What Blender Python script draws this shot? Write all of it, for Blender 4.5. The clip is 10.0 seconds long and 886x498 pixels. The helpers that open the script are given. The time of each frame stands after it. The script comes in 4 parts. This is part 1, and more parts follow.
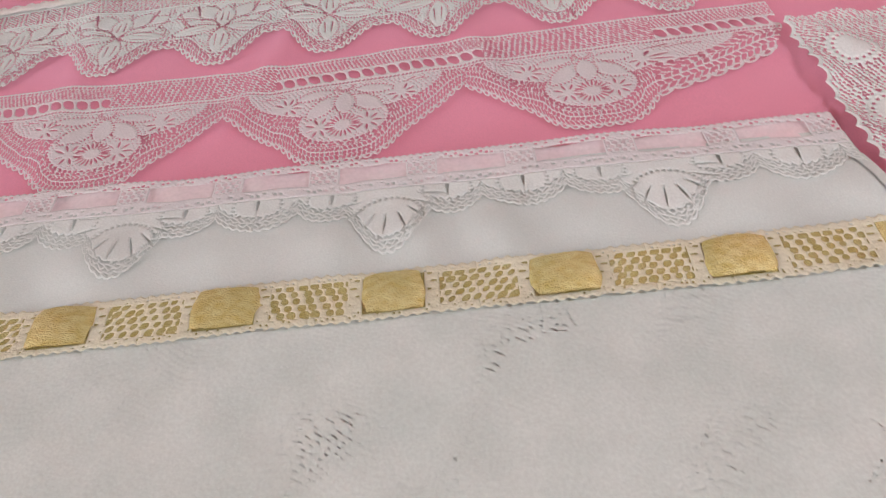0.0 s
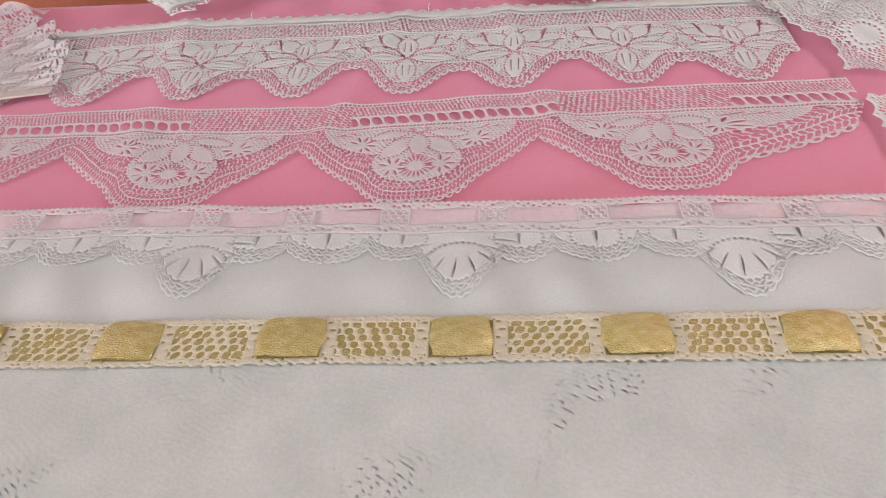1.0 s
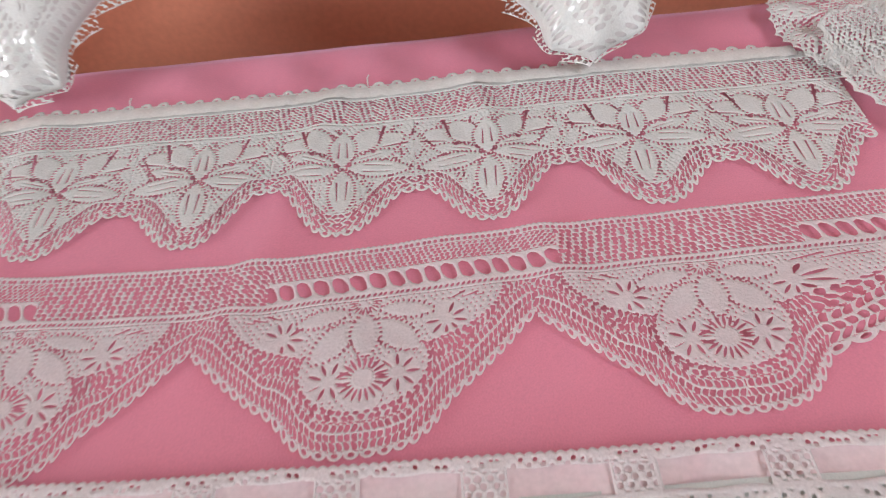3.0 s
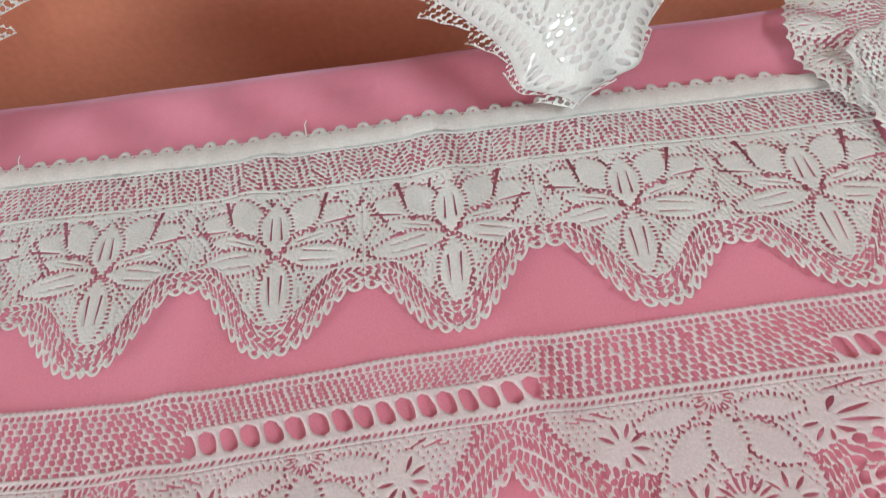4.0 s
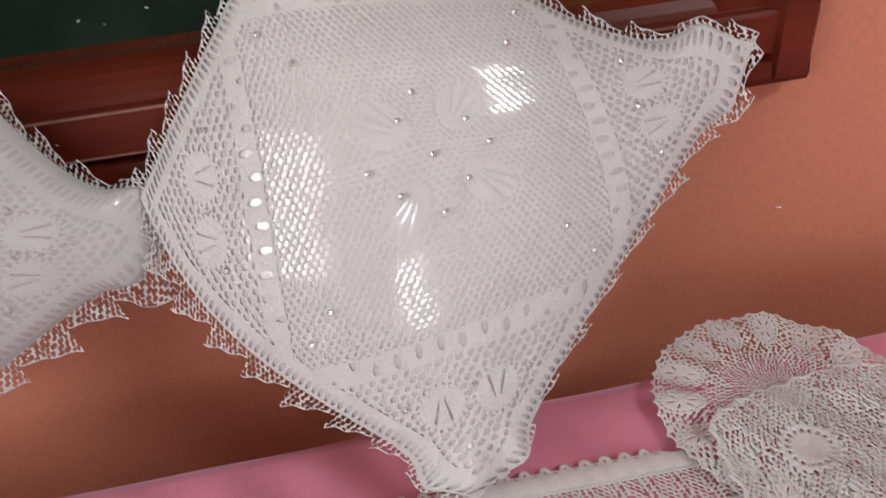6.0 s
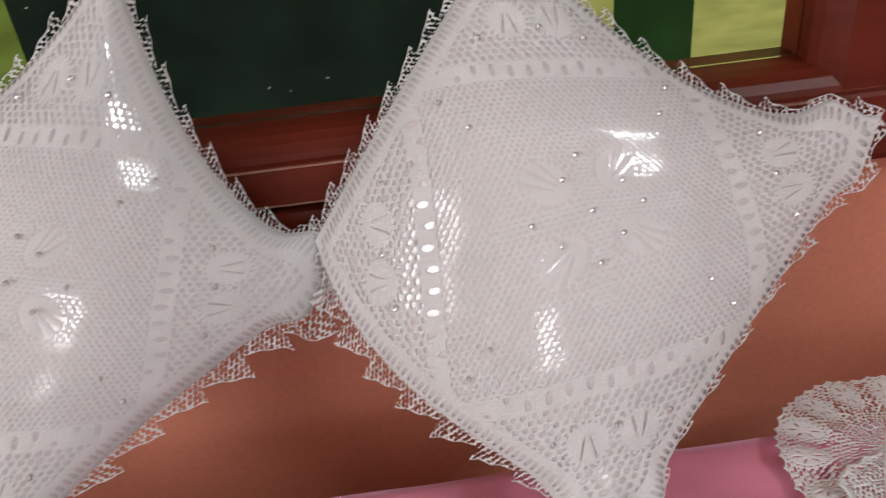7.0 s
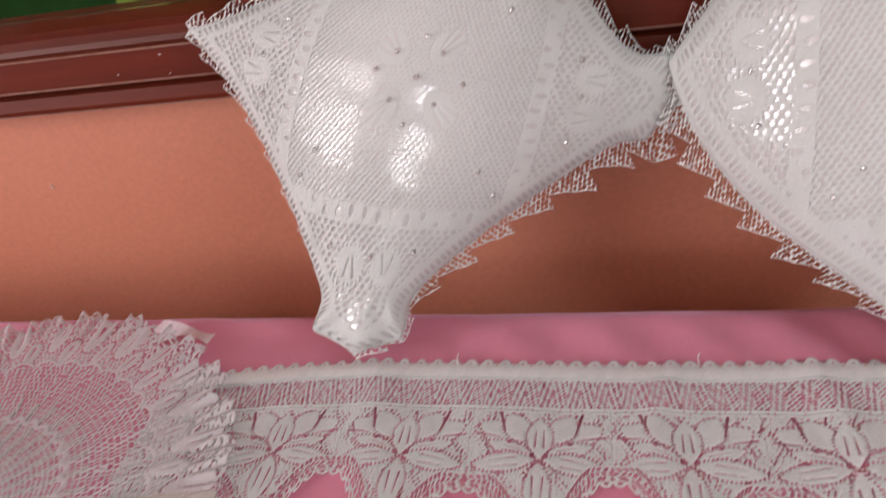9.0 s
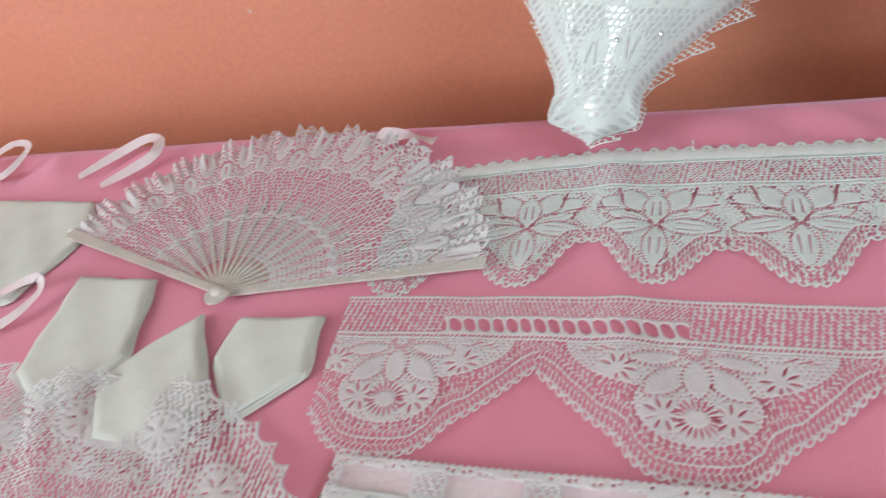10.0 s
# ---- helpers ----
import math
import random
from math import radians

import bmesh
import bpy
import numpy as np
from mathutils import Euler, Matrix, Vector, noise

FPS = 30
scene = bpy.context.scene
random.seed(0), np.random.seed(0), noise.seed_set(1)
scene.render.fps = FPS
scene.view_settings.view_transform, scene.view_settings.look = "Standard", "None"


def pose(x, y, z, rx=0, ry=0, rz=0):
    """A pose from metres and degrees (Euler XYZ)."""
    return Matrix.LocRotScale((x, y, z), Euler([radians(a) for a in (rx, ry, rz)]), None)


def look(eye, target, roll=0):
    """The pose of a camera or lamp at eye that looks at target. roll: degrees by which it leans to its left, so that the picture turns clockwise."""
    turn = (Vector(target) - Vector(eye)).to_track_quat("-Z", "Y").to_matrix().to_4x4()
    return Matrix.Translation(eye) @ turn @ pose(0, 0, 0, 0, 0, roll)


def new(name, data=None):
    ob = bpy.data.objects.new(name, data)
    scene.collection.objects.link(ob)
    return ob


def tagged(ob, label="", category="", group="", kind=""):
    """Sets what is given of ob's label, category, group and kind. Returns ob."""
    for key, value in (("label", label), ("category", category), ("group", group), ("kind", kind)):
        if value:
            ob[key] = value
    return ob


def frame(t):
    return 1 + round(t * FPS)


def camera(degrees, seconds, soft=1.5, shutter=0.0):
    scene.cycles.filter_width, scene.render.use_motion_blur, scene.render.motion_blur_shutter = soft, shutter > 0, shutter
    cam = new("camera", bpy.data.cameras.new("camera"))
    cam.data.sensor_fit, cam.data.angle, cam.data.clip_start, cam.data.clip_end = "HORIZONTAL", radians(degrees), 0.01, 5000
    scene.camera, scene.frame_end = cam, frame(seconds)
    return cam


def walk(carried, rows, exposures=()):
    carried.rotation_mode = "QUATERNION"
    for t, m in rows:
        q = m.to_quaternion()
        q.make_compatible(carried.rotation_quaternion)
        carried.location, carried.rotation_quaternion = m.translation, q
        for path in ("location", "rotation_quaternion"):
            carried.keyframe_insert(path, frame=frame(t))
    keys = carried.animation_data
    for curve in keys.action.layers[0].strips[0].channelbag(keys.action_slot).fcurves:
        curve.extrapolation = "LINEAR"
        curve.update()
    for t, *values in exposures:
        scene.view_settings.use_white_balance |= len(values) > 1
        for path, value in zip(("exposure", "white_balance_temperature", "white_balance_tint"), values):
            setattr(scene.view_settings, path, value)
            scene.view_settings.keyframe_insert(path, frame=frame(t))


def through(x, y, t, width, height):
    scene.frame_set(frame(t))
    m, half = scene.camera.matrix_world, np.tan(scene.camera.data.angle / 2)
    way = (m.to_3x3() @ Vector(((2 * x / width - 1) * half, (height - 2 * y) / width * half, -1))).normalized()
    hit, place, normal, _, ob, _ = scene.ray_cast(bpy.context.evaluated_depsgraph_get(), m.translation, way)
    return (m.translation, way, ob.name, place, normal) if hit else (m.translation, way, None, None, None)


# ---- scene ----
# ---- the camera and its walk ----
cam = camera(63.3, 10.0, soft=1.05, shutter=0.3)
PATH = [
    (0, (0.031, 0.558, 0.343), (-0.055, 1.914, -1.125), -8.7),
    (0.5, (0.019, 0.557, 0.344), (-0.106, 1.996, -1.039), -7.2),
    (1, (0.005, 0.56, 0.344), (-0.157, 2.005, -1.029), -5.6),
    (1.5, (0.002, 0.589, 0.346), (-0.182, 2.097, -0.955), -5.2),
    (2, (0.003, 0.633, 0.34), (-0.18, 2.171, -0.925), -5.1),
    (2.2, (0.0, 0.654, 0.334), (-0.187, 2.194, -0.928), -5.3),
    (3.3, (0.013, 0.867, 0.329), (-0.052, 2.076, -1.263), -9.2),
    (3.5, (0.025, 0.903, 0.322), (-0.05, 2.045, -1.318), -10.2),
    (4, (0.027, 0.939, 0.332), (-0.032, 2.12, -1.281), -9.3),
    (4.5, (0.018, 0.965, 0.338), (0.032, 2.247, -1.196), -5.7),
    (5, (0.041, 0.967, 0.368), (0.089, 2.466, -0.956), -6.5),
    (5.5, (0.072, 0.973, 0.398), (0.214, 2.525, -0.856), -6.6),
    (5.7, (0.08, 0.977, 0.409), (0.262, 2.555, -0.807), -6.2),
    (6.8, (0.007, 0.935, 0.446), (0.149, 2.695, -0.493), -6.0),
    (7, (-0.001, 0.932, 0.446), (0.063, 2.686, -0.514), -6.4),
    (7.5, (-0.042, 0.924, 0.458), (-0.15, 2.639, -0.565), -8.1),
    (8, (-0.073, 0.913, 0.46), (-0.366, 2.578, -0.608), -10.6),
    (8.5, (-0.101, 0.9, 0.457), (-0.518, 2.529, -0.626), -11.5),
    (9, (-0.127, 0.859, 0.425), (-0.592, 2.448, -0.697), -11.5),
    (9.5, (-0.198, 0.819, 0.397), (-0.747, 2.239, -0.9), -15.9),
    (10, (-0.273, 0.752, 0.401), (-0.895, 2.123, -0.916), -17.3),
]
EXPOSURES = [(0.0, 0.55, 6600, 17), (1.0, 0.58, 6650, 18), (2.0, 0.56, 6600, 17), (3.5, 0.54, 6450, 12), (4.5, 0.68, 6450, 5), (5.0, 0.38, 6650, 20), (5.5, 0.20, 6750, 22), (7.0, 0.12, 6800, 21), (7.5, -0.08, 7000, 26), (8.5, 0.05, 7080, 30), (9.0, 0.20, 6800, 22), (9.4, 0.54, 5980, 5), (10.0, 0.60, 5950, 1)]
walk(cam, [(t, look(eye, target, roll)) for t, eye, target, roll in PATH], EXPOSURES)

# ---- sky and large lights ----
world = bpy.data.worlds.new("sky")
scene.world = world
world.use_nodes = True
sky = world.node_tree.nodes.new("ShaderNodeTexSky")
sky.sky_type, sky.sun_disc, sky.sun_elevation, sky.sun_rotation = "NISHITA", False, radians(50), radians(215)
world.node_tree.links.new(sky.outputs[0], world.node_tree.nodes["Background"].inputs[0])
world.node_tree.nodes["Background"].inputs[1].default_value = 0.12


def window_light(name, eye, target, w, h, power, colour):
    """Daylight that comes in through an opening of the room."""
    lamp = bpy.data.lights.new(name, "AREA")
    lamp.shape, lamp.size, lamp.size_y, lamp.energy, lamp.color = "RECTANGLE", w, h, power, colour
    ob = new(name, lamp)
    ob.matrix_world = look(eye, target)
    return ob


window_light("daylight_left", (-2.60, -0.6, 1.08), (0.0, 1.1, 0.1), 1.55, 1.55, 43, (0.95, 0.965, 0.945))
window_light("daylight_doorway", (-0.40, -2.42, 0.40), (-0.1, 1.4, 0.1), 0.55, 1.1, 15, (0.92, 0.98, 1.0))
window_light("ceiling_tube", (1.55, 0.10, 1.84), (0.4, 1.2, 0.0), 1.0, 0.26, 22, (0.83, 0.96, 1.0))


# ---- materials ----
def material(name, base, rough=0.8, metal=0.0, second=None, scale=20.0, grain=400.0, bump=0.2, depth=0.0005,
             sheen=0.0, through=0.0, coat=0.0, stretch=(1, 1, 1), tint=(1, 1, 1), gloss=0.5, detail=4.0):
    """A surface with broad mottling, fine grain and relief at real-world size."""
    m = bpy.data.materials.new(name)
    m.use_nodes = True
    nt = m.node_tree
    b = nt.nodes["Principled BSDF"]
    tex = nt.nodes.new("ShaderNodeTexCoord")
    mapping = nt.nodes.new("ShaderNodeMapping")
    mapping.inputs["Scale"].default_value = stretch
    nt.links.new(tex.outputs["Object"], mapping.inputs[0])
    big = nt.nodes.new("ShaderNodeTexNoise")
    big.inputs["Scale"].default_value, big.inputs["Detail"].default_value = scale, detail
    fine = nt.nodes.new("ShaderNodeTexNoise")
    fine.inputs["Scale"].default_value, fine.inputs["Detail"].default_value = grain, 3.0
    for n in (big, fine):
        nt.links.new(mapping.outputs[0], n.inputs["Vector"])
    ramp = nt.nodes.new("ShaderNodeValToRGB")
    ramp.color_ramp.elements[0].position, ramp.color_ramp.elements[1].position = 0.32, 0.68
    ramp.color_ramp.elements[0].color = (*base, 1)
    ramp.color_ramp.elements[1].color = (*(second or [min(1, c * 1.12) for c in base]), 1)
    nt.links.new(big.outputs["Fac"], ramp.inputs[0])
    mix = nt.nodes.new("ShaderNodeMix")
    mix.data_type, mix.blend_type = "RGBA", "MULTIPLY"
    mix.inputs["Factor"].default_value = 0.25
    nt.links.new(ramp.outputs[0], mix.inputs["A"])
    nt.links.new(fine.outputs["Fac"], mix.inputs["B"])
    nt.links.new(mix.outputs["Result"], b.inputs["Base Color"])
    relief = nt.nodes.new("ShaderNodeBump")
    relief.inputs["Strength"].default_value, relief.inputs["Distance"].default_value = bump, depth
    nt.links.new(fine.outputs["Fac"], relief.inputs["Height"])
    nt.links.new(relief.outputs[0], b.inputs["Normal"])
    b.inputs["Roughness"].default_value, b.inputs["Metallic"].default_value = rough, metal
    b.inputs["Sheen Weight"].default_value, b.inputs["Coat Weight"].default_value = sheen, coat
    b.inputs["Sheen Tint"].default_value, b.inputs["Specular IOR Level"].default_value = (*tint, 1), gloss
    b.inputs["Coat Roughness"].default_value = 0.15
    if through:
        tr = nt.nodes.new("ShaderNodeBsdfTranslucent")
        both = nt.nodes.new("ShaderNodeMixShader")
        both.inputs[0].default_value = through
        nt.links.new(mix.outputs["Result"], tr.inputs[0])
        nt.links.new(b.outputs[0], both.inputs[1])
        nt.links.new(tr.outputs[0], both.inputs[2])
        nt.links.new(both.outputs[0], nt.nodes["Material Output"].inputs[0])
    return m


pink_cotton = material("pink_cotton", (0.83, 0.27, 0.37), 0.75, second=(0.87, 0.30, 0.41), scale=9, grain=900, bump=0.25, sheen=0.5, tint=(1.0, 0.72, 0.98))
white_cotton = material("white_cotton", (0.635, 0.67, 0.65), 0.85, second=(0.70, 0.73, 0.71), scale=14, grain=900, bump=0.3, sheen=0.2)
lace_white = material("lace_white", (0.79, 0.815, 0.795), 0.75, second=(0.85, 0.875, 0.86), scale=40, grain=700, bump=0.35, depth=0.0008, through=0.1)
cloth_lace = material("cloth_lace", (0.60, 0.645, 0.615), 0.85, second=(0.69, 0.72, 0.69), scale=26, grain=500, bump=0.3, sheen=0.15)
linen = material("linen", (0.745, 0.74, 0.68), 0.85, second=(0.82, 0.815, 0.76), scale=34, grain=900, bump=0.7, sheen=0.15)
lace_rose = material("lace_rose", (0.85, 0.80, 0.815), 0.75, second=(0.90, 0.86, 0.87), scale=30, grain=700, bump=0.35, depth=0.0008, through=0.22)
lace_cream = material("lace_cream", (0.80, 0.74, 0.58), 0.75, second=(0.86, 0.81, 0.66), scale=40, grain=700, bump=0.7, depth=0.0008, through=0.2)
tape_white = material("tape_white", (0.82, 0.82, 0.79), 0.45, second=(0.86, 0.86, 0.84), scale=60, grain=500, bump=0.3)
satin_white = material("satin_white", (0.81, 0.785, 0.785), 0.15, second=(0.85, 0.83, 0.83), scale=12, grain=300, bump=0.04, sheen=0.1, gloss=1.0, coat=0.7)
satin_pink = material("satin_pink", (0.86, 0.67, 0.71), 0.28, second=(0.90, 0.78, 0.80), scale=40, grain=300, bump=0.12)
gold_lame = material("gold_lame", (0.72, 0.61, 0.21), 0.26, 0.5, second=(0.95, 0.86, 0.44), scale=170, grain=800, bump=0.8, depth=0.0010, stretch=(0.9, 1.4, 1))
pearl = material("pearl", (0.93, 0.93, 0.94), 0.14, 0.65, scale=40, bump=0.0)
wall_paint = material("wall_paint", (0.70, 0.262, 0.162), 0.42, second=(0.73, 0.29, 0.182), scale=3.5, grain=160, bump=0.08, depth=0.0006)
varnished_wood = material("varnished_wood", (0.115, 0.016, 0.007), 0.42, second=(0.19, 0.029, 0.011), scale=9, grain=130, bump=0.15, gloss=0.25, stretch=(0.25, 3, 3))
ivory_stick = material("ivory_stick", (0.66, 0.60, 0.55), 0.35, scale=50, grain=300, bump=0.1)
pale_wood = material("pale_wood", (0.30, 0.12, 0.08), 0.6, second=(0.46, 0.25, 0.19), scale=60, grain=300, bump=0.2)
room_plaster = material("room_plaster", (0.62, 0.54, 0.46), 0.9, second=(0.66, 0.58, 0.50), scale=2.5, grain=80, bump=0.15)
floor_tile = material("floor_tile", (0.30, 0.20, 0.15), 0.5, second=(0.36, 0.25, 0.19), scale=4, grain=90, bump=0.1)
leaf_green = material("leaf_green", (0.006, 0.020, 0.008), 0.8, second=(0.012, 0.05, 0.016), scale=5, grain=60, bump=0.1)

glass = bpy.data.materials.new("window_glass")
glass.use_nodes = True
_n = glass.node_tree.nodes
_g = _n["Principled BSDF"]
_g.inputs["Base Color"].default_value = (0.9, 0.97, 0.93, 1)
_g.inputs["Roughness"].default_value = 0.02
_g.inputs["Transmission Weight"].default_value = 1.0
_g.inputs["IOR"].default_value = 1.1


def far_glow(name, colour, strength, stretch=(1, 1, 1)):
    """Plain distance behind the window; its emission stands in for daylight falling there."""
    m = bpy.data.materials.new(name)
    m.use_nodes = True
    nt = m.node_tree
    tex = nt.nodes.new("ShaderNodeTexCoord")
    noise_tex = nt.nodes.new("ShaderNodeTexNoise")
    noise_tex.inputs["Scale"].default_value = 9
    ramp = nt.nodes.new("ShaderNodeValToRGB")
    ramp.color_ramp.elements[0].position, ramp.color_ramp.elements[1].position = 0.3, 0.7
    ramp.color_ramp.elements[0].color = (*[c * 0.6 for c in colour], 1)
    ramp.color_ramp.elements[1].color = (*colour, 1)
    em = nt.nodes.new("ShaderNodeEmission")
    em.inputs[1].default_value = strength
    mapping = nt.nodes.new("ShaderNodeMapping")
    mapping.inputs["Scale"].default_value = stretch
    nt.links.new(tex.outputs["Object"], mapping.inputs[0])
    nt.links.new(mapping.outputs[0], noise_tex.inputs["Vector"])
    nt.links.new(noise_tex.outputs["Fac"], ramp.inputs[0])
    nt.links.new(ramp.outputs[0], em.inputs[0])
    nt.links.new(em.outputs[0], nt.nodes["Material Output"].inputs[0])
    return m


# emissive tones of the backdrop, unlit by any lamp
far_dark = far_glow("far_dark", (0.010, 0.018, 0.012), 1.0)
far_green = far_glow("far_green", (0.012, 0.036, 0.010), 1.0)
far_yellow = far_glow("far_yellow", (0.34, 0.35, 0.10), 1.0, (1.2, 1, 5))
far_moss = far_glow("far_moss", (0.13, 0.18, 0.035), 1.0, (1, 1, 3))


# ---- building helpers ----
def finish(name, me, mat, parent=None, label="", smooth=False):
    me.materials.append(mat)
    if smooth:
        me.polygons.foreach_set("use_smooth", [True] * len(me.polygons))
    ob = new(name, me)
    if parent:
        ob.parent = parent
        ob.matrix_parent_inverse = parent.matrix_world.inverted()
    if label:
        ob["label"] = label
    return ob


def part(name, bm, mat, parent=None, label="", smooth=False):
    me = bpy.data.meshes.new(name)
    bm.normal_update()
    bm.to_mesh(me)
    bm.free()
    return finish(name, me, mat, parent, label, smooth)


def empty(name, at, label, category, group=""):
    ob = new(name)
    ob.location = at
    bpy.context.view_layer.update()
    return tagged(ob, label, category, group)


def box(lo, hi, bevel=0.0):
    bm = bmesh.new()
    mid = [(a + b) / 2 for a, b in zip(lo, hi)]
    size = [b - a for a, b in zip(lo, hi)]
    bmesh.ops.create_cube(bm, size=1, matrix=Matrix.LocRotScale(mid, None, size))
    if bevel:
        bmesh.ops.bevel(bm, geom=bm.edges[:], offset=bevel, segments=2, affect="EDGES", profile=0.6)
    return bm


def extrude_profile(profile, x0, x1, axis="x"):
    """A moulding: a closed profile of (y, z), or of (y, x) for an upright one, drawn out along x or z."""
    bm = bmesh.new()
    ends = []
    for e in (x0, x1):
        ends.append([bm.verts.new((e, p, q) if axis == "x" else (q, p, e)) for p, q in profile])
    n = len(profile)
    for k in range(n):
        bm.faces.new((ends[0][k], ends[0][(k + 1) % n], ends[1][(k + 1) % n], ends[1][k]))
    bm.faces.new(ends[0][::-1])
    bm.faces.new(ends[1])
    bmesh.ops.recalc_face_normals(bm, faces=bm.faces[:])
    return bm


def raw_mesh(name, co, tris):
    me = bpy.data.meshes.new(name)
    me.vertices.add(len(co))
    me.vertices.foreach_set("co", np.asarray(co, dtype=np.float32).ravel())
    me.loops.add(len(tris) * 3)
    me.loops.foreach_set("vertex_index", np.asarray(tris, dtype=np.int32).ravel())
    me.polygons.add(len(tris))
    me.polygons.foreach_set("loop_start", np.arange(len(tris), dtype=np.int32) * 3)
    me.update(calc_edges=True)
    me.validate()
    return me


def cut_mesh(name, field, u0, u1, v0, v1, step, place, relief=None):
    """The part of a sheet where field(u, v) > 0, with clean curved edges, laid into the world by place(u, v)."""
    nu, nv = int((u1 - u0) / step) + 1, int((v1 - v0) / step) + 1
    u, v = np.linspace(u0, u1, nu), np.linspace(v0, v1, nv)
    U, V = np.meshgrid(u, v, indexing="ij")
    F = np.asarray(field(U, V), dtype=float).ravel()
    ids = np.arange(nu * nv).reshape(nu, nv)
    a, b, c, d = ids[:-1, :-1].ravel(), ids[1:, :-1].ravel(), ids[1:, 1:].ravel(), ids[:-1, 1:].ravel()
    T = np.concatenate([np.stack([a, b, c], 1), np.stack([a, c, d], 1)])
    inside = F[T] > 0
    count = inside.sum(1)
    N = np.int64(nu * nv)
    out = []
    full = T[count == 3]
    out.append(full.astype(np.int64) * N + full)

    def rolled(sel, flag):
        t, g = T[sel], inside[sel]
        k = np.argmax(g == flag, axis=1)
        r = np.arange(len(t))
        return t[r, k], t[r, (k + 1) % 3], t[r, (k + 2) % 3]

    def cut(p, q):
        return np.minimum(p, q).astype(np.int64) * N + np.maximum(p, q)

    p, q, r = rolled(count == 1, True)
    out.append(np.stack([p.astype(np.int64) * N + p, cut(p, q), cut(p, r)], 1))
    p, q, r = rolled(count == 2, False)
    qq, rr = q.astype(np.int64) * N + q, r.astype(np.int64) * N + r
    out.append(np.stack([cut(p, q), qq, rr], 1))
    out.append(np.stack([cut(p, q), rr, cut(p, r)], 1))
    keys = np.concatenate(out)
    uniq, inv = np.unique(keys.ravel(), return_inverse=True)
    i, j = uniq // N, uniq % N
    fi, fj = F[i], F[j]
    w = np.where(i == j, 0.0, fi / np.where(i == j, 1.0, fi - fj))
    uu = U.ravel()[i] * (1 - w) + U.ravel()[j] * w
    vv = V.ravel()[i] * (1 - w) + V.ravel()[j] * w
    co = np.stack(place(uu, vv), 1)
    if relief is not None:
        # threads are round: highest away from the rims of the holes
        body = np.where(i == j, np.clip(F[i], 0, 1.3) / 1.3, 0.0)
        co = co + body[:, None] * np.asarray(relief)
    return raw_mesh(name, co, inv.reshape(-1, 3))


# lace patterns, in millimetres: each gives the distance outside the holes
def chance(a, b, k=0.0):
    h = np.sin(a * 12.9898 + b * 78.233 + k) * 43758.5453
    return h - np.floor(h)


def net(U, V, p, q, r, squash=1.0, loose=0.22):
    row = np.round(V / q)
    off = (row % 2) * 0.5 * p
    col = np.round((U - off) / p)
    h1, h2 = chance(col, row), chance(col, row, 2.0)
    du = U - off - p * col - (h1 - 0.5) * loose * p
    dv = (V - row * q - (h2 - 0.5) * loose * 0.6 * q) * squash
    skew = 0.35 * np.sin(U * 0.021 + V * 0.013)
    return np.hypot(du + skew * dv, dv) - r * (0.82 + 0.36 * h2)


def dashes(U, V, p, q, half, w, loose=0.2):
    """Long narrow openings in staggered rows."""
    row = np.round(V / q)
    off = (row % 2) * 0.5 * p
    col = np.round((U - off) / p)
    h1 = chance(col, row, 1.0)
    du = U - off - p * col - (h1 - 0.5) * loose * p
    dv = V - row * q
    return (np.hypot(du / half, dv / w) - 1) * w * (0.85 + 0.3 * h1)


def eyelets(U, V, cx, cy, rx, ry, n, r, turn=0.0):
    """A row of pinholes along an oval."""
    c, t = math.cos(turn), math.sin(turn)
    x, y = (U - cx) * c + (V - cy) * t, -(U - cx) * t + (V - cy) * c
    st = 2 * math.pi / n
    a = st * np.round(np.arctan2(y / ry, x / rx) / st)
    return np.hypot(x - rx * np.cos(a), y - ry * np.sin(a)) - r


def slot(U, V, x0, y0, x1, y1, w):
    """One tapering slit, wide at its first end."""
    dx, dy = x1 - x0, y1 - y0
    k = np.clip(((U - x0) * dx + (V - y0) * dy) / (dx * dx + dy * dy), 0, 1)
    return np.hypot(U - x0 - k * dx, V - y0 - k * dy) - w * (1.25 - 0.75 * k)


def slits(U, V, cx, cy, n, r0, r1, w, turn=0.0, lo=-math.pi, hi=math.pi):
    du, dv = U - cx, V - cy
    rho, th = np.hypot(du, dv), np.arctan2(dv, du) - turn
    st = 2 * math.pi / n
    dth = th - st * np.round(th / st)
    mid, half = (r0 + r1) / 2, (r1 - r0) / 2
    k = np.clip(1 - ((rho - mid) / half) ** 2, 0, 1)
    hole = np.abs(rho * np.sin(dth)) - w * k
    hole = np.where(np.abs(rho - mid) < half, hole, 5.0)
    return np.where((th > lo) & (th < hi), hole, 5.0)


def pins(U, V, cx, cy, n, ring, r):
    du, dv = U - cx, V - cy
    rho, th = np.hypot(du, dv), np.arctan2(dv, du)
    st = 2 * math.pi / n
    dth = th - st * np.round(th / st)
    return np.hypot(rho * np.sin(dth), rho * np.cos(dth) - ring) - r


